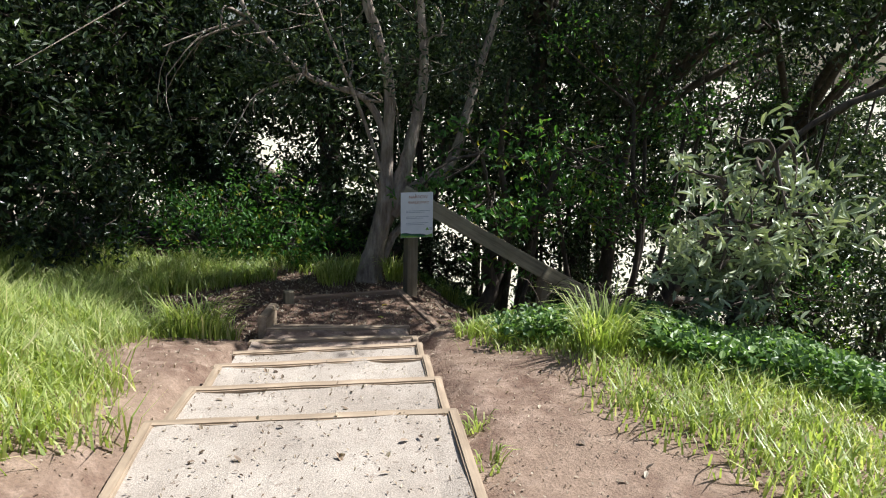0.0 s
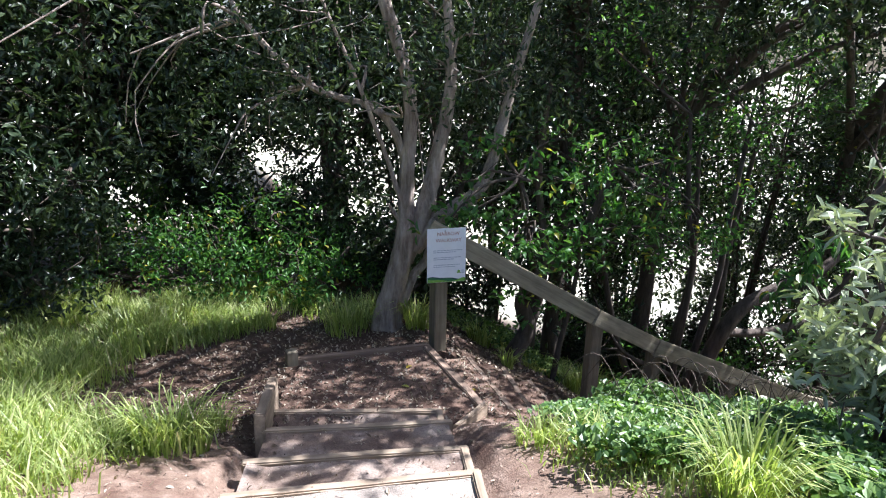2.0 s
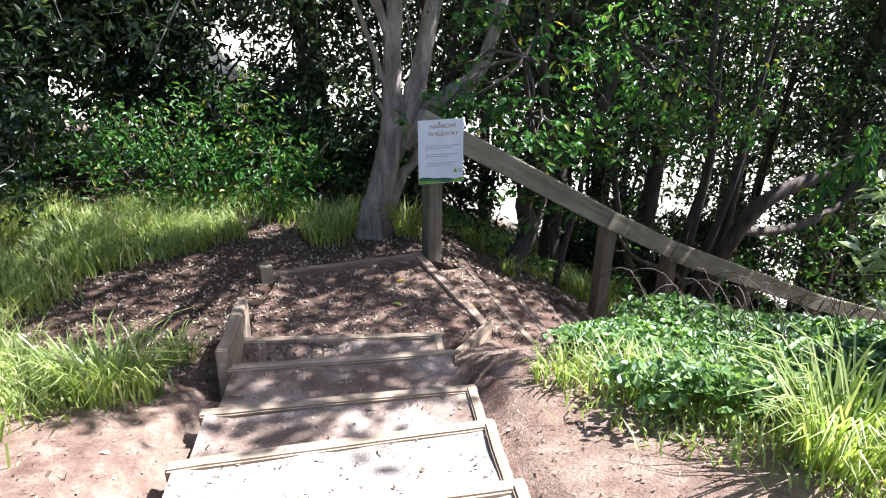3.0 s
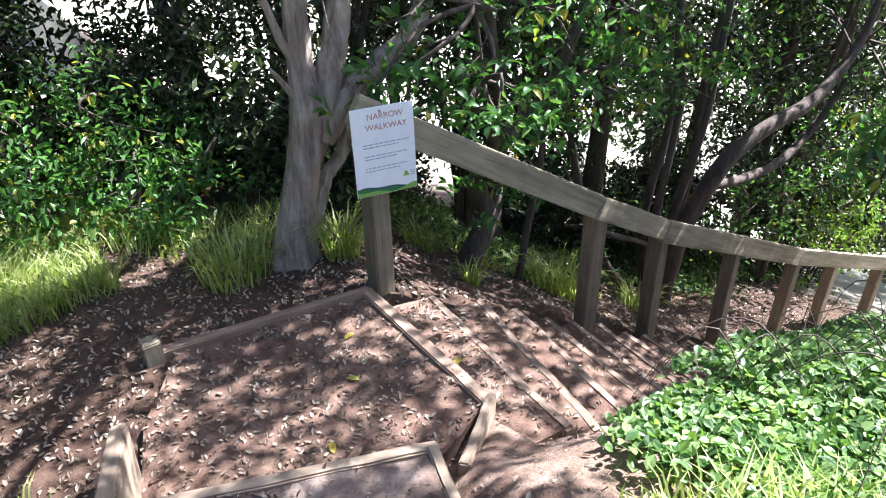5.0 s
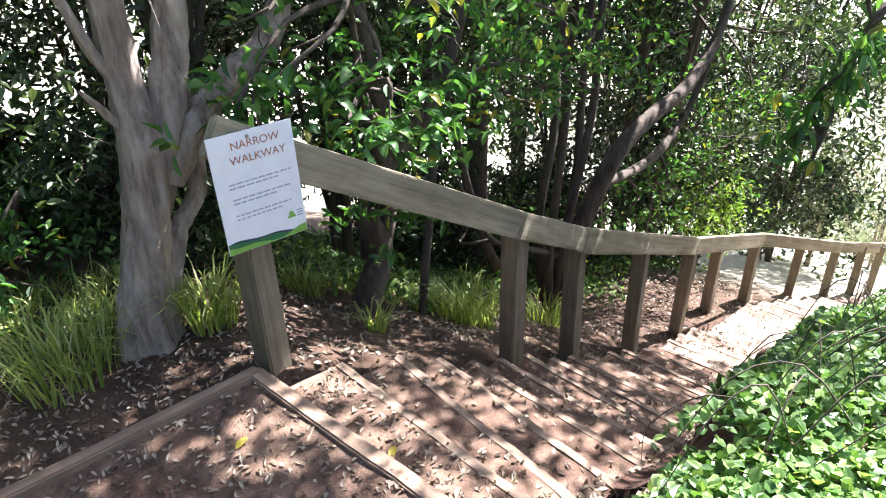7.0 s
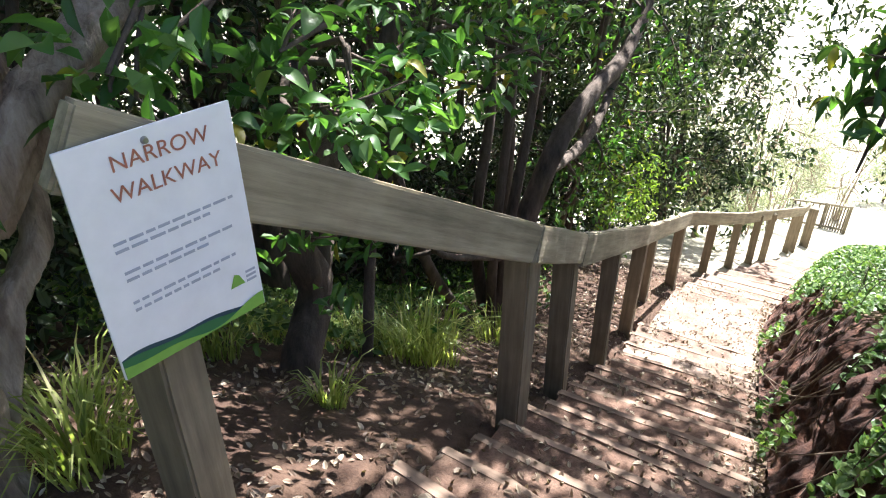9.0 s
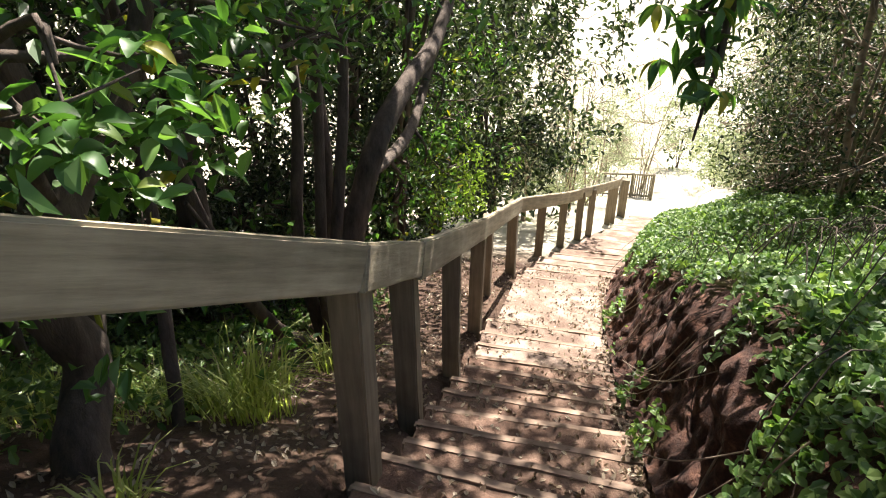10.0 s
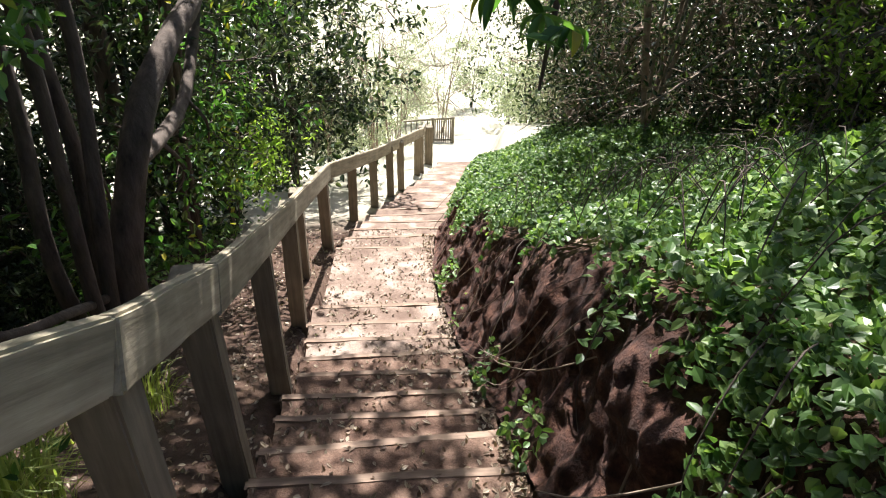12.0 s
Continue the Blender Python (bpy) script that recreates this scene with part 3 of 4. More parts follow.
def hill(name, material, base, amp, phase, y):
    n = 28
    v, f = [], []
    for i in range(n + 1):
        u = i / n
        h = base + amp * math.sin(u * 5.2 + phase) + amp * 0.5 * math.sin(u * 11 + phase * 2)
        for yy in (y, y + 0.001):
            v += [(0.003 + u * (SW - 0.006), yy, -SH + 0.003), (0.003 + u * (SW - 0.006), yy, -SH + max(h, 0.006))]
    for i in range(n):
        o = i * 4
        f += [(o, o + 4, o + 5, o + 1), (o + 1, o + 5, o + 7, o + 3)]
    return put(name, mesh_np(name, v, f), material, panel)


hill("printed_hill", M_NAVY, 0.040, 0.012, 0.4, FRONT + 0.0008)
hill("printed_hill", M_GREEN2, 0.034, 0.011, 0.7, FRONT - 0.0004)
hill("printed_hill", M_GREEN1, 0.024, 0.013, 1.9, FRONT - 0.0016)
bm = bmesh.new()
bm.faces.new([bm.verts.new(p) for p in ((0.275, FRONT, -0.425), (0.315, FRONT, -0.425), (0.302, FRONT, -0.398), (0.29, FRONT, -0.393))])
part("emblem", bm, M_GREEN1, panel)
for z in (-0.40, -0.412, -0.424):
    bm = bmesh.new()
    bmesh.ops.create_cube(bm, size=1)
    bmesh.ops.transform(bm, matrix=pose(0.334, FRONT + 0.001, z) @ Matrix.Diagonal((0.026, 0.001, 0.006, 1)), verts=bm.verts)
    part("text_bar", bm, M_TEXT, panel)
bm = bmesh.new()
bmesh.ops.create_cone(bm, cap_ends=True, segments=14, radius1=0.008, radius2=0.006, depth=0.006, matrix=pose(0.165, FRONT - 0.002, -0.025, 90))
part("screw", bm, M_SCREW, panel)


# ---- trees ----
# points to be sunlit, with the radius of the gap cut in the crowns
SHAFTS = [((-1.5, -3.1, 0.7), 0.6), ((-0.2, -2.9, 0.6), 0.5), ((6.0, -4.6, 0.2), 1.0), ((7.5, -4.3, -0.8), 1.0), ((8.8, -4.2, -1.6), 0.9), ((3.0, -1.45, 1.0), 0.45), ((-1.0, -0.6, 0.0), 0.33), ((-0.4, -0.9, 0.0), 0.3), ((-1.9, 0.1, 0.0), 0.35), ((-2.3, -0.5, 0.1), 0.35),
          ((4.4, 0.8, -1.3), 0.5), ((3.5, 1.0, -0.8), 0.45), ((0.2, -4.5, 0.9), 0.9), ((1.2, -4.6, 0.9), 0.9), ((2.2, -4.2, 0.8), 0.8), ((-0.8, 2.3, 0.3), 0.75), ((-1.4, 2.8, 0.7), 0.6), ((-2.2, 2.3, 0.3), 0.6), ((5.6, 1.3, -0.9), 0.6), ((6.6, 1.2, -1.2), 0.6), ((6.2, -0.8, -3.1), 0.8), ((7.2, -0.9, -3.4), 0.8), ((8.4, -1.0, -3.8), 0.7), ((0.1, -2.8, 0.6), 0.8), ((0.9, -2.5, 0.5), 0.6), ((0.6, -3.3, 0.7), 0.9),
          ((-2.6, -2.0, 0.7), 0.8), ((-3.2, -1.3, 0.7), 0.7), ((1.5, -3.3, 1.5), 0.9), ((1.3, 0.4, 1.1), 0.5), ((2.4, 0.5, 1.0), 0.5), ((4.0, 1.4, 0.6), 0.6), ((7.5, 1.2, -0.6), 0.7), ((9.0, 1.3, -1.5), 0.7)]


def shady(p):
    """Whether foliage at p stays out of the gaps cut for the sun."""
    p = Vector(p)
    for q, r in SHAFTS:
        d = p - Vector(q)
        if d.dot(SUN_TO) > 0.8 and (d - SUN_TO * d.dot(SUN_TO)).length < r:
            return False
    return True


def gz(x, y):
    return float(land(np.array([x]), np.array([y]))[0])


def crown(nrng, hubs, per, spread, length, width, up=0.5, droop=0.15, flat=0.7):
    """Leaves gathered in sprays round the hubs."""
    hubs = np.asarray(hubs, float)
    sprays = np.repeat(hubs, 7, 0) + nrng.normal(size=(len(hubs) * 7, 3)) * spread * np.array([1, 1, flat])
    k = max(1, per // 7)
    pts = np.repeat(sprays, k, 0) + nrng.normal(size=(len(sprays) * k, 3)) * spread * 0.33 * np.array([1, 1, 0.8])
    return leaves(nrng, pts, length, width, up, droop)


def one_leaf():
    """The mesh of one large leaf, 1 long along x, folded and arched."""
    n, v, f = 6, [], []
    for i in range(n + 1):
        t = i / n
        w = 0.5 * math.sin(math.pi * min(1, t * 0.94 + 0.03)) ** 0.8 * (1 - 0.25 * t)
        z = 0.10 * math.sin(math.pi * t) - 0.12 * t * t
        v += [(t, w, z + 0.22 * w), (t, 0, z), (t, -w, z + 0.22 * w)]
    for i in range(n):
        o = i * 3
        f += [(o, o + 1, o + 4, o + 3), (o + 1, o + 2, o + 5, o + 4)]
    me = mesh_np("leaf", v, f, True)
    me.materials.append(M_LEAF)
    return me


LEAF = one_leaf()


def leaf_parts(parent, hubs, per, spread, length, width, seed, droop=0.35):
    """Single large leaves under a tree, in whorls round twig ends near the hubs."""
    r = random.Random(seed)
    for h in hubs:
        end = None
        for k in range(per):
            if k % 6 == 0:
                end = Vector(h) + Vector((r.gauss(0, spread), r.gauss(0, spread), r.gauss(0, spread * 0.8)))
            a = k * 1.1 + r.uniform(-0.4, 0.4)
            d = Vector((math.cos(a), math.sin(a), -droop + r.uniform(-0.3, 0.5))).normalized()
            ob = new("leaf", LEAF)
            ob.parent = parent
            q = d.to_track_quat("X", "Z")
            ob.matrix_basis = Matrix.LocRotScale(end + d * 0.015, q, None) @ pose(0, 0, 0, r.uniform(-35, 35)) @ Matrix.Diagonal((length * r.uniform(0.7, 1.2), width * r.uniform(0.8, 1.2), length, 1))


def furrow(verts, sides):
    """Long flaking ridges cut into a limb's bark."""
    out = []
    for i in range(0, len(verts), sides):
        ring = [Vector(p) for p in verts[i:i + sides]]
        mid = sum(ring, Vector()) / sides
        for p in ring:
            q = Vector((p.x * 24, p.y * 24, p.z * 4.2))
            h = 0.55 - abs(noise.noise(q)) * 1.6 + 0.35 * noise.noise(q * 2.3 + Vector((7, 1, 3)))
            out.append(tuple(p + (p - mid).normalized() * 0.016 * h * min(1, (p - mid).length / 0.08)))
    return out


def tree(label, base, stems, hubs, per, spread, length, width, leaf, bark, seed, twigs=2, name="tree", category="tree", up=0.5, droop=0.15, sides=10, gaps=True):
    """stems: list of (points, radii) relative to the base. hubs: where the foliage gathers."""
    nrng = np.random.default_rng(seed)
    r = random.Random(seed)
    top = thing(name, label, category, "", "", base)
    hubs = [p for p in hubs if name != "tree" or not gaps or shady(Vector(p) + Vector(base))]
    ends = []
    for i, (pts, rad) in enumerate(stems):
        v, f = tube(pts, rad, sides if i == 0 else max(6, sides - 3), 0.22, 16 if sides > 20 else 5, seed + i)
        if sides > 20:
            v = furrow(v, sides if i == 0 else sides - 3)
        put("trunk" if i == 0 else "limb", mesh_np("limb", v, f, True), bark, top)
        ends += [Vector(p) for p in pts[1:]]
    tw = []
    for h in hubs:
        h = Vector(h)
        e = min(ends, key=lambda q: (q - h).length)
        m = (e + h) / 2 + Vector((r.uniform(-0.15, 0.15), r.uniform(-0.15, 0.15), r.uniform(-0.1, 0.2)))
        tw.append(tube([e, m, h], [0.022, 0.014, 0.007], 5, 0, 3))
        for _ in range(twigs):
            d = Vector((r.gauss(0, 1), r.gauss(0, 1), r.gauss(0, 0.7))) * spread
            tw.append(tube([m.lerp(h, r.random()), h + d * 0.4, h + d], [0.008, 0.006, 0.003], 4, 0, 2))
    if tw:
        v, f = join_tubes(tw)
        put("twig", mesh_np("twig", v, f, True), bark, top)["kind"] = "stuff"
    v, f = crown(nrng, hubs, per, spread, length, width, up, droop)
    put("crown", mesh_np("crown", v, f), leaf, top)["kind"] = "stuff"
    return top


def wild(label, x, y, height, radius, low, n, per, leaf, seed, bark=None, length=0.07, width=0.03, spread=0.4, lean=(0, 0), thick=0.07, name="tree", category="tree", limbs=4, top=None, twigs=2):
    """A thicket tree: several leaning stems and foliage from the height low upward."""
    r = random.Random(seed)
    base = (x, y, gz(x, y) - 0.05)
    if top is not None:
        height = top - base[2]
    stems = []
    for k in range(limbs):
        a = r.uniform(0, 6.28)
        s = radius * r.uniform(0.3, 0.75)
        pts = [(r.uniform(-0.1, 0.1), r.uniform(-0.1, 0.1), -0.1)]
        for t in (0.3, 0.6, 0.9):
            pts.append((lean[0] * t + math.cos(a) * s * t ** 1.3 + r.uniform(-0.12, 0.12), lean[1] * t + math.sin(a) * s * t ** 1.3 + r.uniform(-0.12, 0.12), height * t * r.uniform(0.85, 1.05)))
        th = thick * (1 if k == 0 else r.uniform(0.4, 0.8))
        stems.append((pts, [th, th * 0.8, th * 0.5, th * 0.2]))
    hubs = []
    while len(hubs) < n:
        u = Vector((r.uniform(-1, 1), r.uniform(-1, 1), r.uniform(-1, 1)))
        if u.length > 1 or u.length < 0.35:
            continue
        t = (low + height) / 2 + u.z * (height - low) / 2
        hubs.append((lean[0] * t / height + u.x * radius, lean[1] * t / height + u.y * radius, t))
    return tree(label, base, stems, hubs, per, spread, length, width, leaf, bark or M_BARKD, seed, twigs, name, category)

# the old tree behind the sign
tree("old multi-stemmed tree with furrowed grey-brown bark beside the landing", (-0.065, 0.74, 0.0), [
    ([(-0.09, 0, -0.2), (-0.08, 0, 0.05), (-0.01, 0, 0.35), (0.07, 0, 0.65), (0.12, 0, 0.95), (0.13, 0.02, 1.2), (0.145, 0.03, 1.58), (0.18, 0.08, 2.3), (-0.05, 0.2, 3.2), (-0.4, 0.4, 4.4)], [0.20, 0.145, 0.118, 0.108, 0.10, 0.075, 0.068, 0.058, 0.05, 0.03]),
    ([(0.13, 0.03, 0.62), (0.22, 0.0, 0.92), (0.31, 0.0, 1.15), (0.44, 0.04, 1.55), (0.62, 0.1, 2.4), (0.6, 0.3, 3.6)], [0.08, 0.09, 0.078, 0.07, 0.05, 0.03]),
    ([(0.2, -0.02, 0.75), (0.40, -0.04, 1.0), (0.65, -0.02, 1.16), (1.0, 0.02, 1.4), (1.3, 0.1, 2.3), (1.7, 0.2, 3.4)], [0.07, 0.078, 0.066, 0.06, 0.045, 0.03]),
    ([(0.04, 0.02, 0.05), (0.14, 0.05, 0.25), (0.25, 0.08, 0.45), (0.42, 0.1, 0.68), (0.55, 0.3, 1.3)], [0.055, 0.046, 0.045, 0.04, 0.025]),
    ([(0.06, 0.0, 1.05), (-0.02, -0.03, 1.17), (-0.09, -0.06, 1.26)], [0.022, 0.015, 0.008]),
    ([(0.10, 0.0, 1.22), (0.02, 0.02, 1.42), (-0.04, 0.03, 1.62), (-0.3, 0.05, 2.3), (-0.7, 0.05, 3.2)], [0.03, 0.024, 0.022, 0.018, 0.012]),
    ([(0.15, 0.03, 1.6), (-0.1, 0.1, 2.1), (-0.75, 0.15, 2.35), (-1.3, 0.2, 2.9), (-1.5, 0.2, 3.4)], [0.04, 0.035, 0.03, 0.025, 0.015]),
], [(-0.6 + 1.3 * math.cos(k * 2.4) * (0.5 + 0.08 * k), 0.4 + 1.1 * math.sin(k * 2.4) * (0.5 + 0.07 * k), 3.0 + (k % 5) * 0.45) for k in range(26)] +
    [(-2.2 + 0.27 * k, 0.25 * math.sin(k * 2.1), 2.45 + 0.35 * math.sin(k * 1.3) + 0.15 * math.cos(k * 3.3)) for k in range(15)],
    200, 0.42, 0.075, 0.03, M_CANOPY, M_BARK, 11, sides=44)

# the dark crooked tree below the rail, with broad leaves over it
crooked = tree("crooked dark tree with broad leaves leaning over the handrail", (1.45, 0.95, gz(1.45, 0.95)), [
    ([(0, 0, -0.15), (0.05, 0, 0.1), (0.22, 0, 0.4), (0.12, 0, 0.75), (0.35, -0.05, 1.1), (0.8, -0.1, 1.5), (1.1, -0.2, 2.3)], [0.14, 0.11, 0.10, 0.085, 0.07, 0.05, 0.03]),
    ([(0.2, 0, 0.35), (0.34, 0.02, 0.7), (0.45, 0.1, 1.3), (0.3, 0.1, 2.2), (0.2, -0.2, 3.2)], [0.07, 0.06, 0.05, 0.04, 0.02]),
    ([(0.3, 0.0, 1.0), (0.0, -0.2, 1.7), (-0.3, -0.5, 2.3)], [0.03, 0.025, 0.012]),
], [(p[0] - 1.45, p[1] - 0.95, p[2] + 0.69) for p in ((0.36, 0.35, 1.28), (0.62, 0.45, 1.3), (0.95, 0.35, 1.2), (1.0, 0.3, 0.98), (1.3, 0.35, 1.05), (1.35, 0.4, 0.72), (1.65, 0.45, 0.72), (1.75, 0.4, 1.0), (2.1, 0.4, 0.85),
    (2.2, 0.5, 1.15), (2.7, 0.4, 0.85), (3.2, 0.4, 0.7), (3.6, 0.5, 0.6), (0.7, 0.5, 1.6), (1.2, 0.3, 1.6), (1.8, 0.4, 1.5), (2.5, 0.4, 1.4), (3.2, 0.5, 1.2), (0.9, 0.4, 2.0), (1.6, 0.4, 2.0), (2.3, 0.5, 1.9), (1.4, 0.75, 0.2), (1.7, 0.6, 0.15), (4.1, 0.6, 0.7), (3.0, 0.5, 1.7))],
    48, 0.17, 0.10, 0.05, M_BROAD, M_BARKD, 12, up=0.6, droop=0.3, sides=14, gaps=False)
leaf_parts(crooked, [(p[0] - 1.45, p[1] - 0.95, p[2] + 0.69) for p in ((0.36, 0.32, 1.28), (0.62, 0.35, 1.3), (0.95, 0.3, 1.2), (1.0, 0.25, 0.98), (1.3, 0.3, 1.05), (1.35, 0.35, 0.72), (1.65, 0.4, 0.72), (1.75, 0.35, 1.0), (2.1, 0.35, 0.85), (2.2, 0.4, 1.15), (2.7, 0.35, 0.85), (1.2, 0.25, 1.5))], 22, 0.16, 0.105, 0.054, 91)

# a thin sapling below the rail
tree("thin leaning sapling below the handrail", (2.05, 0.95, gz(2.05, 0.95)), [
    ([(0, 0, -0.1), (0.08, 0, 0.45), (0.22, 0.02, 1.0), (0.34, 0.1, 1.7), (0.4, 0.15, 2.4)], [0.04, 0.034, 0.03, 0.022, 0.01]),
], [(0.35, 0.1, 1.9), (0.45, 0.2, 2.3), (0.3, 0.1, 2.5)], 60, 0.2, 0.09, 0.045, M_BROAD, M_BARKD, 14)

# the many-stemmed tree beside the lower rail
M_Z = gz(4.45, 0.95)
tree("many-stemmed spreading tree beside the lower handrail", (4.45, 0.95, M_Z), [
    ([(-0.1, 0, -0.1), (-0.05, -0.02, 0.5), (0.0, -0.1, -1.3 - M_Z), (0.22, -0.3, -0.55 - M_Z), (0.75, -0.4, -0.25 - M_Z), (1.37, -0.47, -0.1 - M_Z), (2.0, -0.5, 0.4 - M_Z), (2.3, -0.5, 1.2 - M_Z)], [0.13, 0.115, 0.105, 0.09, 0.075, 0.068, 0.05, 0.03]),
    ([(0.12, -0.2, -0.85 - M_Z), (0.7, -0.2, -0.95 - M_Z), (1.5, -0.2, -0.95 - M_Z), (2.2, -0.2, -0.6 - M_Z), (2.6, -0.3, 0.1 - M_Z)], [0.06, 0.058, 0.052, 0.045, 0.025]),
    ([(-0.15, 0.1, 0), (-0.2, 0.0, 1.0), (0.0, -0.1, -0.2 - M_Z), (0.05, -0.1, 0.5 - M_Z), (0.3, 0, 1.9 - M_Z)], [0.055, 0.05, 0.044, 0.038, 0.025]),
    ([(-0.2, 0.1, 0), (-0.45, 0.0, 1.1), (-0.45, -0.1, 0.1 - M_Z), (-0.65, -0.1, 0.9 - M_Z), (-0.7, 0, 2.0 - M_Z)], [0.05, 0.046, 0.04, 0.034, 0.02]),
    ([(-0.1, 0.2, 0), (-0.3, 0.25, 1.2), (-0.15, 0.2, 2.4), (-0.2, 0.3, 4.0)], [0.06, 0.05, 0.042, 0.025]),
    ([(-0.2, 0.2, 0), (-0.9, 0.3, 0.9), (-1.3, 0.4, 2.0), (-1.7, 0.4, 3.6)], [0.06, 0.05, 0.04, 0.02]),
    ([(-0.1, 0.05, 0.8), (-0.7, 0.0, 1.15), (-1.3, 0.1, 1.5), (-1.8, 0.1, 2.3)], [0.035, 0.03, 0.024, 0.012]),
    ([(0.1, 0.3, 0), (0.5, 0.3, 1.4), (0.7, 0.4, 2.8), (1.0, 0.4, 4.4)], [0.055, 0.05, 0.04, 0.02]),
], [(-1.6 + (k % 6) * 0.95 + 0.3 * math.sin(k * 3.1), 0.3 + 0.7 * math.sin(k * 1.7), 2.9 + (k // 6) * 0.6 + 0.3 * math.cos(k * 2.3)) for k in range(30)] + [(1.6, -0.3, 1.1), (2.1, -0.3, 1.5), (1.0, -0.1, 0.9), (2.6, -0.4, 1.4), (2.9, -0.4, 2.0), (0.8, 0.3, 0.8), (-1.2, 0.5, 1.4)],
    170, 0.40, 0.085, 0.042, M_BROAD, M_BARKD, 13, sides=14)

# the surrounding thicket: x, y, top, lowest foliage, hubs
R = random.Random(21)
T_LABEL = "dense dark evergreen tree of the shady thicket"
RING = [(-8.5, 0.0, 5, 0.1, 55), (-7.3, 2.3, 5, 0.1, 60), (-5.7, 2.3, 5.2, 0.1, 75), (-4.2, 2.8, 5.4, 0.1, 75), (-6.5, 4.0, 6, 0.1, 50), (-2.9, 3.9, 5.4, 0.6, 42), (-1.5, 5.2, 5.6, 1.0, 34), (0.3, 3.9, 5.4, 0.8, 40),
        (-4.8, 5.0, 6.5, 0.1, 55), (1.7, 3.4, 5.0, 1.2, 36), (2.9, 3.0, 4.6, 1.4, 32), (0.6, 5.8, 6, 1.0, 44), (4.1, 3.6, 4.6, 1.4, 34), (-2.2, 6.2, 6.5, 0.1, 55), (5.2, 4.4, 4.4, 1.2, 36), (8.0, 3.4, 4.4, 1.0, 28),
        (9.6, 2.4, 3.6, 0.5, 36), (6.6, 5.2, 5, 1.0, 42), (11.6, 2.0, 3.2, 0.4, 38), (13.5, 1.0, 1.5, 0.3, 36), (-10, -1.2, 5, 0.1, 50), (2.2, 6.6, 6, 1.2, 46), (4.4, 6.8, 6, 1.4, 46), (9.4, 5.2, 5, 1.0, 28), (12, 4.4, 4, 0.6, 30), (7.6, 1.5, 3.0, 1.2, 28),
        (-9.5, 3.0, 6, 0.1, 50), (16, 1.6, 0.0, 0.2, 34)]
for k, (x, y, tp, low, n) in enumerate(RING):
    far = y > 4.5 or x > 9
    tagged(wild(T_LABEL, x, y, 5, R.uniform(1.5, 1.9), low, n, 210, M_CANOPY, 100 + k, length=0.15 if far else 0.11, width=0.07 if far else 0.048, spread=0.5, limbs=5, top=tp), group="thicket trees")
# trees over the shoulder and the bank
RING2 = [(6.3, -4.9, 4.2, 1.0, 36), (7.0, -3.6, 3.2, 1.2, 30), (9.4, -4.2, 1.6, 0.6, 44), (12.0, -5.0, 0, 0.5, 44), (5.8, -6.4, 4.8, 0.4, 50), (8.4, -6.6, 4, 0.3, 50), (3.4, -6.6, 4.6, 0.6, 40), (15, -6.4, -1.5, 0.5, 40), (11.6, -7.6, 3, 0.3, 50),
         (7.0, -8.6, 5.5, 0.3, 50), (4.4, -9.0, 5.5, 0.3, 50)]
for k, (x, y, tp, low, n) in enumerate(RING2):
    tagged(wild("leafy evergreen tree on the bank above the stairs", x, y, 5, R.uniform(1.5, 1.9), low, n, 210, M_CANOPY, 200 + k, bark=M_TWIG, length=0.095, width=0.042, spread=0.45, limbs=6, top=tp, twigs=8, thick=0.045), group="bank trees")
# added trees with unseen crowns, placed to throw the dappled shade
def shade_tree(label, x, y, box, n, per, seed, trunk=0.16, more=None):
    r = random.Random(seed)
    base = (x, y, gz(x, y) - 0.1)
    (x0, x1), (y0, y1), (z0, z1) = box
    hubs = [(r.uniform(x0, x1) - x, r.uniform(y0, y1) - y, r.uniform(z0, z1) - base[2]) for _ in range(n)]
    if more:
        (p0, p1), (q0, q1), (h0, h1), m = more
        hubs += [(r.uniform(p0, p1) - x, r.uniform(q0, q1) - y, r.uniform(h0, h1) - base[2]) for _ in range(m)]
    mid = Vector(((x0 + x1) / 2 - x, (y0 + y1) / 2 - y, z0 - base[2]))
    fork = Vector((mid.x * 0.12, mid.y * 0.12, mid.z * 0.75))
    stems = [([(0, 0, 0), (0.08, 0.03, fork.z * 0.4), tuple(fork), tuple(fork.lerp(mid, 0.5) + Vector((0, 0, 0.5))), tuple(mid)], [trunk, trunk * 0.8, trunk * 0.65, trunk * 0.5, trunk * 0.3])]
    for k in range(6):
        h = Vector(hubs[k * 3])
        stems.append(([tuple(fork), tuple(fork.lerp(h, 0.5) + Vector((0, 0, 0.25))), tuple(h)], [trunk * 0.45, trunk * 0.3, trunk * 0.12]))
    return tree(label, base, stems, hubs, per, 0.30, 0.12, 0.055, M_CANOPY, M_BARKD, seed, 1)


shade_tree("added tree, its crown out of view, to shade the landing", 3.3, 2.9, ((-0.4, 5.4), (-1.9, 2.0), (4.6, 5.6)), 84, 130, 71, more=((0.7, 2.7), (-2.3, -1.7), (4.5, 5.4), 15))
shade_tree("added tree, its crown out of view, to shade the lower stairs", 8.4, 2.3, ((4.0, 9.0), (-1.9, 1.2), (3.0, 4.4)), 96, 130, 72)
shade_tree("added tree, its crown out of view, to shade the thicket", -3.2, 4.5, ((-5.5, 1.8), (1.4, 5.6), (6.2, 7.6)), 80, 190, 73)
shade_tree("added tree, its crown out of view, to shade the far thicket", 6.4, 5.6, ((5.0, 11.5), (2.5, 6.0), (4.8, 6.6)), 34, 150, 74)
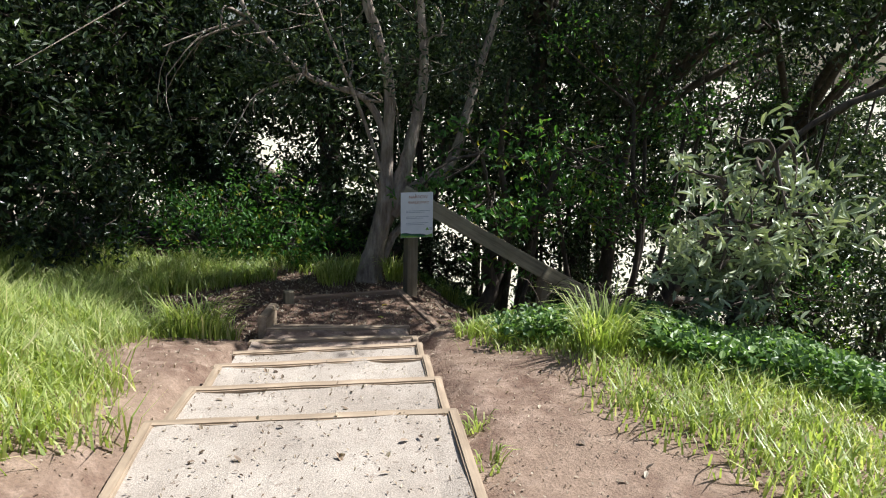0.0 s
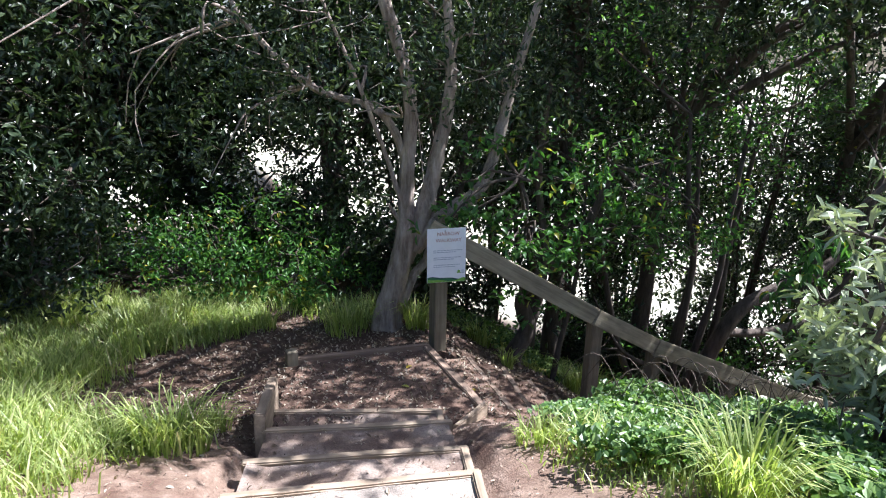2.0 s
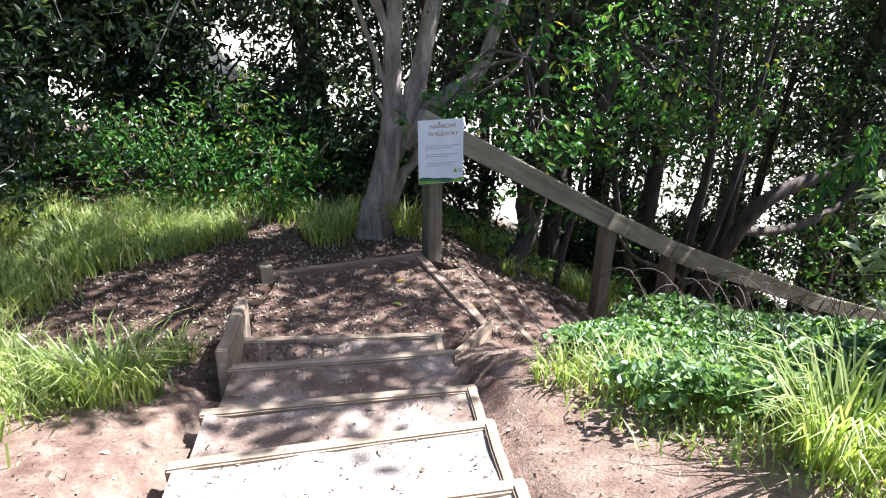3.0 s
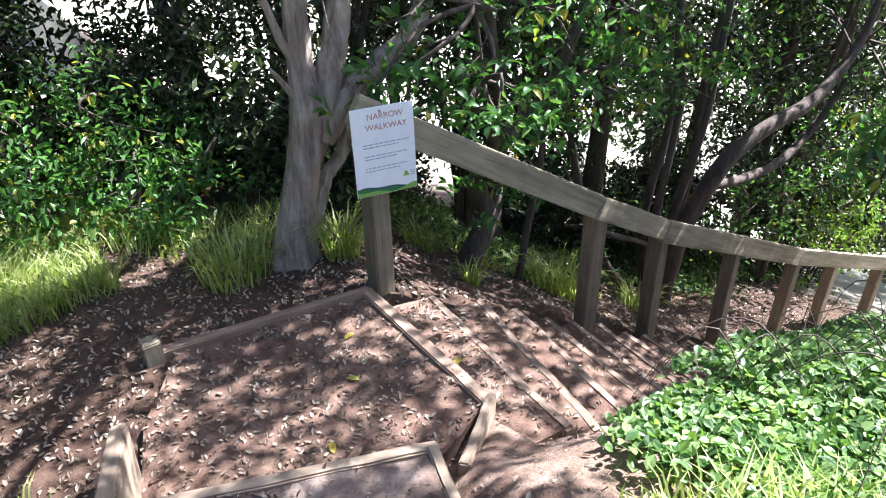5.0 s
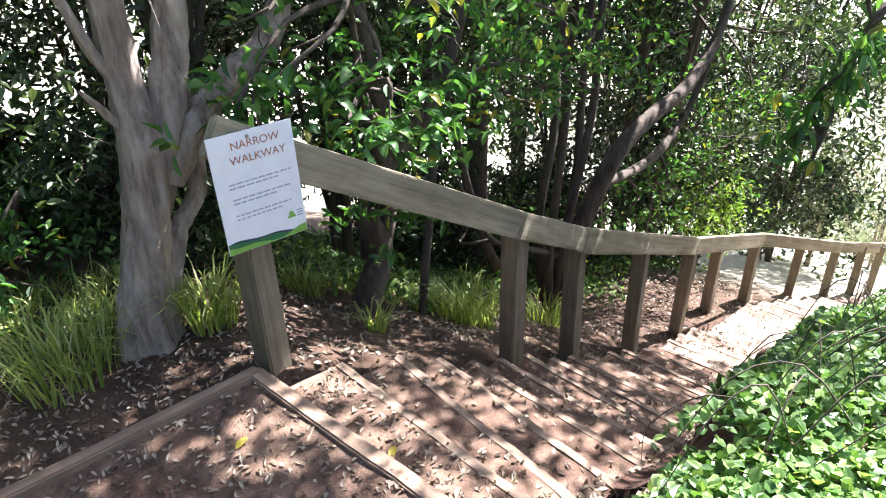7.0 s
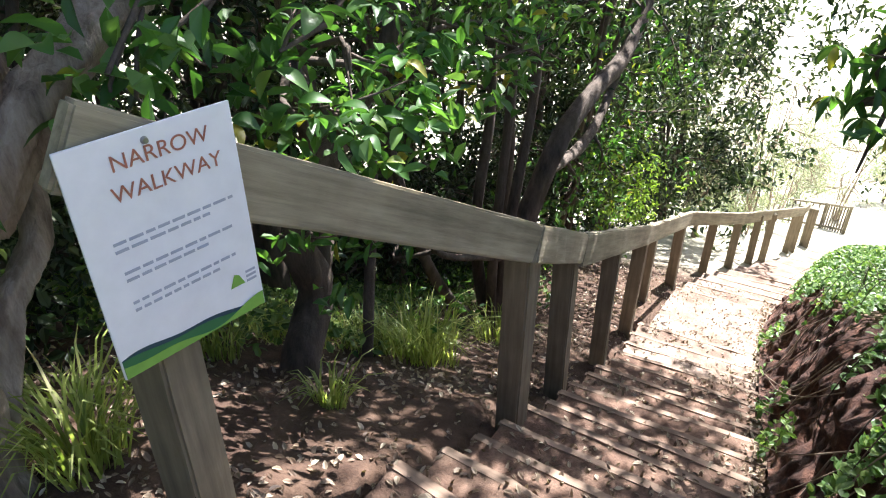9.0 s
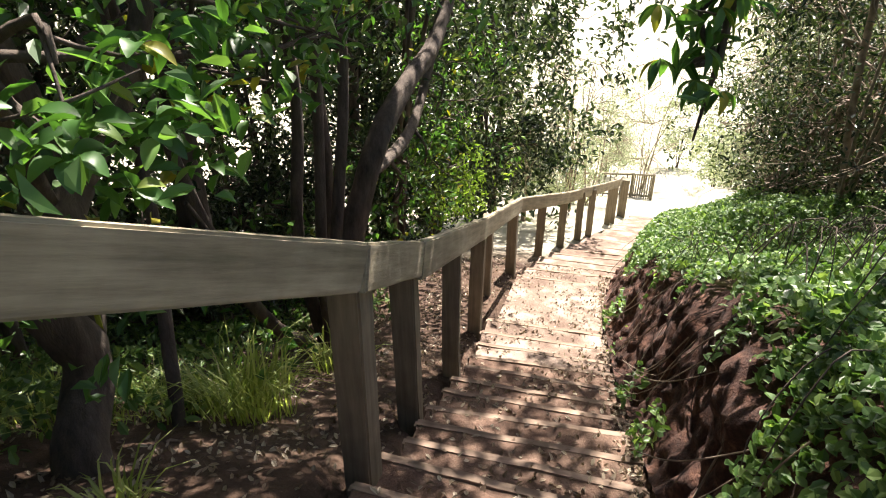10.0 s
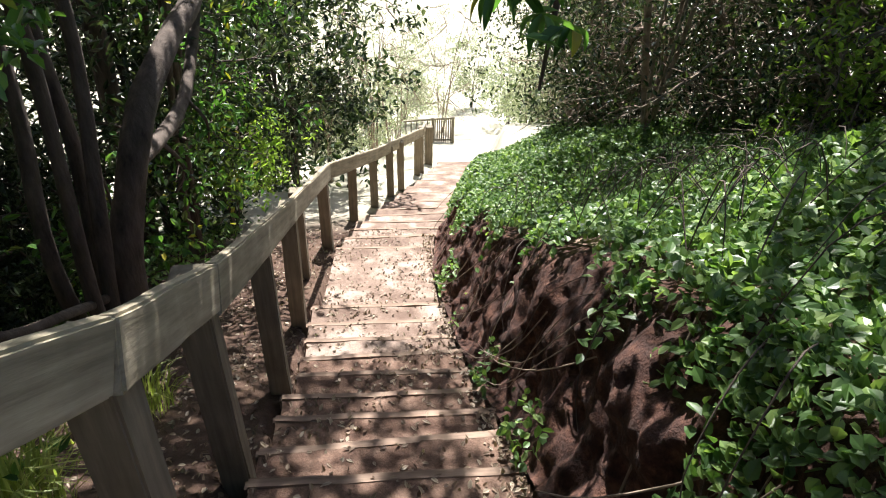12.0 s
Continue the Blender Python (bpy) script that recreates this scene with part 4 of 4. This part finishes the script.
shade_tree("added tree, its crown out of view, to shade the ground below the handrail", 4.6, 2.4, ((2.6, 10.5), (0.0, 2.6), (3.2, 5.0)), 80, 150, 75)

shade_tree("added tree, its crown out of view, to shade the bank", 9.0, -5.4, ((3.4, 5.4), (-3.6, -1.7), (3.6, 4.8)), 18, 90, 76, more=((5.4, 8.6), (-3.9, -1.75), (3.6, 4.8), 12))

# shrubs catching the light; M_YELLOW leaves hold sunlight in their colour
for k, (x, y, h) in enumerate([(5.2, -4.4, 2.2), (-1.3, 2.7, 1.1), (-0.7, 2.2, 0.6), (9.0, 1.3, 2.4), (-2.2, 3.0, 1.2)]):
    wild("bright green shrub catching the light", x, y, h, 0.75, 0.1, 16, 130, M_BROAD if x < 0 else M_YELLOW, 300 + k, length=0.08, width=0.035, spread=0.25, thick=0.02, name="shrub", category="shrub")
for k, (x, y, hh) in enumerate([(0.42, 1.75, 1.0), (0.8, 2.3, 0.9), (-3.3, 2.0, 1.6), (4.3, 2.7, 1.3), (5.3, 2.6, 1.8), (6.7, 3.1, 2.2), (7.3, 2.3, 1.9), (8.8, 1.8, 2.0), (10.2, 1.5, 2.2), (-0.25, 3.1, 1.7), (-1.1, 3.6, 1.8), (2.0, 3.4, 1.2), (5.0, 3.4, 1.8), (4.7, 4.0, 1.5), (6.2, 2.5, 1.7)]):
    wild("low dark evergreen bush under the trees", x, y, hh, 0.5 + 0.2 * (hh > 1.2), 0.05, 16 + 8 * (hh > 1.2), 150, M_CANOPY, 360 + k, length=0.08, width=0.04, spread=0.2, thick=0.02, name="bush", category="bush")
# brown twiggy thicket along the top of the bank
for k, (x, y, hh) in enumerate([(4.6, -5.0, 1.9), (5.6, -4.6, 1.7), (6.5, -4.3, 1.9), (7.5, -4.2, 1.8), (8.5, -4.2, 1.9), (9.6, -4.0, 1.8), (3.9, -5.6, 2.0), (10.8, -4.4, 2.0), (6.0, -5.6, 2.4), (7.6, -5.5, 2.6)]):
    wild("tangled brown-twigged thicket bush on the bank", x, y, hh, 0.85, 0.05, 30, 63, M_CANOPY, 560 + k, bark=M_TWIG, length=0.075, width=0.034, spread=0.3, thick=0.022, name="bush", category="bush", limbs=7, twigs=8)
# grey-green shrub in the sun
wild("sunlit shrub with long grey-green leaves in whorls", 1.45, -3.3, 1.7, 0.55, 0.35, 34, 56, M_GREYLEAF, 320, length=0.13, width=0.034, spread=0.13, thick=0.025, name="shrub", category="shrub", limbs=7)


# ---- ground cover, grass, litter ----
def scatter(nrng, n, keep):
    pts = []
    while len(pts) < n:
        p = keep(nrng)
        if p is not None:
            pts.append(p)
    a = np.array(pts)
    return a


def cover(seed, n, x0, x1, y0, y1, mask, height, length, width, name, label, category, material, up=0.6, droop=0.1, bank=False):
    nrng = np.random.default_rng(seed)
    x, y = nrng.uniform(x0, x1, n * 4), nrng.uniform(y0, y1, n * 4)
    dens = mask(x, y)
    ok = nrng.random(len(x)) < dens
    x, y = x[ok][:n], y[ok][:n]
    lump = np.array([noise.noise((a * 1.4, b * 1.4, 5)) for a, b in zip(x, y)])
    near = 0.4 + 0.6 * smooth01(-1.0, -2.3, y - np.interp(x, CX, CY)) if bank else 1.0
    z = land(x, y) + nrng.beta(2, 1.3, len(x)) * height * (0.75 + 0.8 * lump) * near + 0.02
    side = y - np.interp(x, CX, CY)
    face = smooth01(-0.5, -0.7, side) * smooth01(-1.5, -1.0, side) * (x > 0.6)
    v, f = leaves(nrng, np.stack([x, y + 0.08 * face, z + 0.07 * face], 1), length, width, up, droop, None, 0.1)
    return tagged(put(name, mesh_np(name, v, f), material), label, category, "", "stuff")


def bank_mask(x, y):
    side = y - np.interp(x, CX, CY)
    edge = np.interp(x, [-0.6, 0.0, 0.5, 1.5, 2.0, 3.1, 5, 7, 9], [-1.0, -0.92, -0.88, -0.82, -0.82, -1.02, -0.97, -0.86, -0.8])
    edge = edge + 0.08 * np.sin(x * 5.3) + 0.05 * np.sin(x * 13)
    front = smooth01(-0.12, 0.2, x - np.interp(y, [-5.2, -4.5, -4.1, -3.5, -3.05, -2.6, -2.1, -1.7], [2.2, 0.95, 0.55, 0.2, -0.05, -0.2, -0.05, 0.35]) + 0.12 * np.sin(y * 6))
    patch = 0.62 + 0.38 * np.sin(x * 3.7 + 2 * np.sin(y * 4.1)) * np.sin(y * 5.3 + x)
    onface = smooth01(-1.35, -1.1, side) * (x > 0.6)
    return smooth01(edge, edge - 0.15, side) * front * (1 - 0.6 * onface * (1 - patch))


cover(41, 150000, -0.4, 10.5, -6.0, -1.2, bank_mask, 0.31, 0.054, 0.037, "ground_cover", "glossy broad-leaved ground cover over the bank", "ground cover", M_COVER, up=0.78, bank=True)
cover(42, 17000, 0.0, 9.0, 0.6, 4.5, lambda x, y: smooth01(0.2, 1.4, y - 0.6 - 0.25 * np.sin(x * 2)) * 0.6, 0.25, 0.07, 0.045, "ground_cover", "low leafy undergrowth below the handrail", "undergrowth", M_COVER)

cover(43, 420, 0.8, 7.5, -1.56, -1.36, lambda x, y: np.clip(np.sin(x * 4.1) * np.sin(x * 1.7 + 1), 0, 1), 0.10, 0.055, 0.034, "ground_cover", "straggling seedlings along the foot of the bank", "seedlings", M_COVER)


def grass(seed, n, x0, x1, y0, y1, mask, height, name, label, width=0.005, lean=0.8):
    nrng = np.random.default_rng(seed)
    x, y = nrng.uniform(x0, x1, n * 5), nrng.uniform(y0, y1, n * 5)
    ok = nrng.random(len(x)) < mask(x, y)
    x, y = x[ok][:n], y[ok][:n]
    m = len(x)
    lump = np.array([noise.noise((a * 1.8, b * 1.8, 8)) for a, b in zip(x, y)])
    h = height * nrng.uniform(0.4, 1.15, m) * (0.8 + 0.7 * lump)
    b = np.stack([x, y, rest(x, y) - 0.01], 1)
    ang = nrng.uniform(0, 6.283, m)
    d = np.stack([np.cos(ang), np.sin(ang), 0 * ang], 1)
    s = np.stack([-np.sin(ang), np.cos(ang), 0 * ang], 1) * (width * nrng.uniform(0.6, 1.5, m))[:, None]
    le = (lean * nrng.uniform(0.2, 1.5, m))[:, None] * h[:, None]
    upv = np.array([0, 0, 1.0]) * h[:, None]
    mid = b + upv * 0.6 + d * le * 0.35
    tip = b + upv * 0.92 + d * le
    v = np.stack([b - s, b + s, mid + s * 0.8, mid - s * 0.8, tip], 1).reshape(-1, 3)
    o = (np.arange(m) * 5)[:, None]
    f = np.concatenate([o + np.array([[0, 1, 2]]), o + np.array([[0, 2, 3]]), o + np.array([[3, 2, 4]])])
    return tagged(put(name, mesh_np(name, v, f), M_GRASS), label, "grass", "", "stuff")


def left_mask(x, y):
    edge = np.interp(y, [-8, -4.5, -3.3, -2.1, -1.55, -1.2, -0.6, 0.0, 0.6, 0.95, 1.2, 1.5], [-3.45, -3.05, -2.75, -2.65, -2.35, -2.2, -2.6, -2.9, -2.6, -1.6, -0.7, -0.4])
    wob = 0.18 * np.sin(y * 3.1) + 0.1 * np.sin(y * 7.7)
    rim = smooth01(-7.5, -6.2, x + 0.3 * np.sin(y * 2.3)) * smooth01(-7.5, -6.6, y + 0.3 * np.sin(x * 2.9))
    return smooth01(0.1, -0.35, x - edge - wob) * rim


def right_mask(x, y):
    edge = np.interp(y, [-9, -5, -4, -3, -2.3], [-0.7, -0.45, -0.3, -0.3, -0.25])
    return smooth01(-0.15, 0.35, x - edge + 0.12 * np.sin(y * 4)) * smooth01(-1.9, -2.5, y) * smooth01(0.55, 0.2, x - np.interp(y, [-9, -5.2, -4.5, -4.1, -3.5, -3, -2.3], [6, 2.4, 1.1, 0.7, 0.35, 0.1, -0.1]))


grass(51, 90000, -7.5, -1.2, -7.5, 2.5, left_mask, 0.28, "grass", "long unmown grass beside the path")
grass(52, 34000, -0.8, 4.5, -8.5, -2.0, right_mask, 0.17, "grass", "bright green grass along the path's edge")
grass(53, 5000, -1.6, 3.5, 0.9, 3.2, lambda x, y: np.clip(np.sin(x * 2.3 + y * 1.7), 0, 1), 0.25, "grass", "shaded grass under the trees")


def litter(seed, n, x0, x1, y0, y1, mask, size=0.045):
    nrng = np.random.default_rng(seed)
    x, y = nrng.uniform(x0, x1, n * 3), nrng.uniform(y0, y1, n * 3)
    ok = nrng.random(len(x)) < mask(x, y)
    x, y = x[ok][:n], y[ok][:n]
    z = rest(x, y) + nrng.uniform(0.003, 0.012, len(x))
    v, f = leaves(nrng, np.stack([x, y, z], 1), size, size * 0.45, 0.95, 0, None, 0.12)
    return tagged(put("leaf_litter", mesh_np("leaf_litter", v, f), M_LITTER), "scattered dry brown fallen leaves", "leaf litter", "", "stuff")


litter(61, 7500, -3.0, 0.4, -1.3, 1.6, lambda x, y: np.full(len(x), 0.7), 0.036)
litter(62, 9000, 0.1, 8.5, -1.7, 2.2, lambda x, y: 0.5 + 0.3 * np.sin(x * 3 + y * 5))
litter(65, 4200, 0.5, 8.0, -1.72, -1.30, lambda x, y: np.full(len(x), 0.8), 0.05)
litter(63, 260, -3.4, 0.2, -6.5, -1.6, lambda x, y: np.full(len(x), 0.6))
litter(64, 5000, -3.6, 0.4, -7.0, -1.4, lambda x, y: np.full(len(x), 0.6), 0.02)

# ---- smaller things ----
def tuft(x, y, n, h, spread, seed, label="loose tuft of long green grass"):
    nrng = np.random.default_rng(seed)
    ang, rad = nrng.uniform(0, 6.283, n), spread * np.sqrt(nrng.random(n))
    bx, by = x + np.cos(ang) * rad, y + np.sin(ang) * rad
    b = np.stack([bx, by, rest(bx, by) - 0.01], 1)
    hh = h * nrng.uniform(0.5, 1.1, n)
    a2 = ang + nrng.normal(0, 0.7, n)
    d = np.stack([np.cos(a2), np.sin(a2), 0 * a2], 1)
    s = np.stack([-np.sin(a2), np.cos(a2), 0 * a2], 1) * 0.005
    out = (hh * nrng.uniform(0.3, 1.1, n))[:, None]
    u = np.array([0, 0, 1.0]) * hh[:, None]
    m1, m2, tip = b + u * 0.55 + d * out * 0.2, b + u * 0.88 + d * out * 0.55, b + u * 0.85 + d * out
    v = np.stack([b - s, b + s, m1 + s, m1 - s, m2 + s * 0.7, m2 - s * 0.7, tip], 1).reshape(-1, 3)
    o = (np.arange(n) * 7)[:, None]
    f = np.concatenate([o + np.array([[p]]).reshape(1, 3) for p in ((0, 1, 2), (0, 2, 3), (3, 2, 4), (3, 4, 5), (5, 4, 6))])
    return tagged(put("grass_tuft", mesh_np("grass_tuft", v, f), M_GRASS), label, "grass tuft", "grass tufts")


for k, (x, y, n, h, sp) in enumerate([(0.12, 0.6, 150, 0.36, 0.12), (2.4, 0.75, 260, 0.42, 0.25), (1.15, 0.5, 60, 0.24, 0.08), (1.25, 1.35, 90, 0.3, 0.15), (-0.55, 0.75, 160, 0.34, 0.22), (0.08, -3.5, 240, 0.40, 0.13), (-2.25, -1.55, 260, 0.36, 0.2),
                                  (-1.95, -0.75, 70, 0.22, 0.1), (3.6, 0.7, 120, 0.35, 0.2), (-1.12, -4.15, 26, 0.1, 0.06), (-0.28, -2.35, 90, 0.18, 0.12), (-1.25, -4.5, 30, 0.1, 0.08)]):
    tuft(x, y, n, h, sp, 400 + k)

# a few fresh yellow leaves fallen on the landing
M_FALLEN = leaf_mat("yellow fallen leaf", (0.42, 0.33, 0.05), (0.50, 0.40, 0.06), (0.38, 0.40, 0.08), 0.5, 0.2, None, True)
FALLEN = LEAF.copy()
FALLEN.materials[0] = M_FALLEN
for x, y, turn in ((-0.32, -0.28, 20), (-0.42, -0.62, 130), (-0.75, -0.98, 75), (0.16, -0.7, 210)):
    ob = tagged(new("fallen_leaf", FALLEN), "yellow fallen leaf lying on the trodden earth", "fallen leaf", "fallen leaves")
    ob.matrix_world = pose(x, y, float(rest(np.array([x]), np.array([y]))[0]) + 0.006, 0, 0, turn) @ Matrix.Diagonal((0.075, 0.04, 0.05, 1))

# roots and dry stems on the cut bank
r = random.Random(9)
tubes = []
for k in range(26):
    x = r.uniform(1.4, 8.0)
    c = float(np.interp(x, CX, CY))
    p = []
    s0, s1 = r.uniform(-1.1, -0.9), r.uniform(-0.75, -0.55)
    dx = r.gauss(0, 0.5)
    for t in (0, 0.35, 0.7, 1):
        s = s0 + (s1 - s0) * t
        p.append((x + dx * t + r.uniform(-0.04, 0.04), c + s + 0.07 + r.uniform(-0.02, 0.06), gz(x, c + s) + r.uniform(0.02, 0.1)))
    th = r.uniform(0.5, 1.3)
    tubes.append(tube(p, [0.005 * th, 0.004 * th, 0.003 * th, 0.002 * th], 4, 0, 3))
vv, ff = join_tubes(tubes)
tagged(put("root", mesh_np("root", vv, ff, True), M_TWIG), "thin dry roots and stems hanging from the earth bank", "roots", "", "stuff")

# a leafy bough hanging over the stairs
HANG = [(-1.32, 1.78, 1.75), (-1.3, 1.72, 1.95), (-1.2, 1.7, 2.15), (-1.4, 1.82, 1.6), (-1.0, 1.65, 2.05)]
DZ = gz(4.3, -3.2) - gz(6.6, -5.6)
bough = tree("leafy bough drooping over the stairs from a bank tree", (6.6, -5.6, gz(6.6, -5.6)), [
    ([(0, 0, -0.1), (-0.2, 0.3, 2.2), (-1.2, 1.6, 4.2), (-2.6, 3.2, 4.2), (-3.4, 4.0, 3.2), (-3.6, 4.15, 2.4), (-3.65, 4.2, 2.05)], [0.08, 0.07, 0.05, 0.035, 0.02, 0.012, 0.005]),
], [(h[0] - 2.3, h[1] + 2.4, h[2] + DZ) for h in HANG], 21, 0.10, 0.13, 0.045, M_BROAD, M_BARKD, 81, 1, droop=0.9)
leaf_parts(bough, [(h[0] - 2.3, h[1] + 2.4, h[2] + DZ) for h in HANG], 18, 0.10, 0.125, 0.044, 92, 1.4)

# the wooden balustrade at the foot of the stairs
fence = thing("balustrade", "weathered timber balustrade at the foot of the stairs", "balustrade")
FP = [(25.4, -1.0), (24.6, -2.85), (23.5, -3.5)]
for (ax, ay), (bx, by) in zip(FP, FP[1:]):
    za, zb = gz(ax, ay), gz(bx, by)
    board_between(fence, "top_rail", (ax, ay, za + 1.05), (bx, by, zb + 1.05), 0.09, 0.06, rng, M_POST)
    board_between(fence, "bottom_rail", (ax, ay, za + 0.2), (bx, by, zb + 0.2), 0.05, 0.07, rng, M_POST)
    n = 9
    for k in range(n + 1):
        t = k / n
        big = k in (0, n)
        q = Vector((ax + (bx - ax) * t, ay + (by - ay) * t, za + (zb - za) * t))
        bm = beam(1.15 if big else 1.0, 0.1 if big else 0.045, 0.1 if big else 0.045, rng, 0.004, 0.002, 2)
        bmesh.ops.transform(bm, matrix=Matrix.Rotation(-math.pi / 2, 4, "Y"), verts=bm.verts)
        part("post" if big else "baluster", bm, M_POST, fence).location = q + Vector((0, 0, -0.1 if big else 0.03))

# growth at the end of the walk, its glare put into a pale colour
for k, (x, y, h) in enumerate([(19.5, -5.4, 1.8), (22, -6.4, 2.4), (21.5, 0.2, 2.2), (24, 1.6, 3.2), (28, -6.5, 3.5), (30, -2, 3), (33, -5.5, 4)]):
    wild("shrub at the foot of the slope, glare put into its pale leaves", x, y, h, 1.2, 0.2, 26, 90, M_GREYLEAF, 340 + k, length=0.15, width=0.06, spread=0.35, thick=0.03, name="shrub", category="shrub", limbs=5)

# feathery trees along the lower stairs, sunlight put into their pale leaf colour
for k, (x, y, tp, rad, n) in enumerate([(11.8, -4.3, 0.6, 1.1, 30), (14.6, -5.0, -0.4, 1.2, 32), (18.0, -5.6, -1.6, 1.4, 34), (14.5, 0.4, -1.8, 1.0, 26), (17.5, -0.6, -2.6, 1.1, 28), (20.5, -1.2, -4.2, 1.1, 28), (27, -3.4, -5.5, 2.0, 40)]):
    tagged(wild("feathery tree by the lower stairs, full sun put into its pale leaves", x, y, 4, rad, 0.3, n, 150, M_GREYLEAF, 500 + k, bark=M_TWIG, length=0.075, width=0.026, spread=0.34, thick=0.035, limbs=5, top=tp, twigs=5), group="feathery trees")

# trailing stems in the ground cover
r = random.Random(17)
tubes = []
for k in range(150):
    x, y = r.uniform(0.5, 6.0), r.uniform(-3.4, -1.75)
    a, l = r.uniform(0, 6.28), r.uniform(0.25, 0.6)
    p = []
    for t in (0, 0.35, 0.7, 1):
        px, py = x + math.cos(a) * l * t, min(y + math.sin(a) * l * t, -1.55)
        p.append((px, py, gz(px, py) + 0.16 + 0.28 * math.sin(math.pi * t) * r.uniform(0.6, 1.2)))
    tubes.append(tube(p, [0.003, 0.003, 0.0025, 0.0015], 4, 0, 3))
vv, ff = join_tubes(tubes)
tagged(put("trailing_stem", mesh_np("trailing_stem", vv, ff, True), M_BARKD), "thin trailing stems among the ground cover", "stems", "", "stuff")
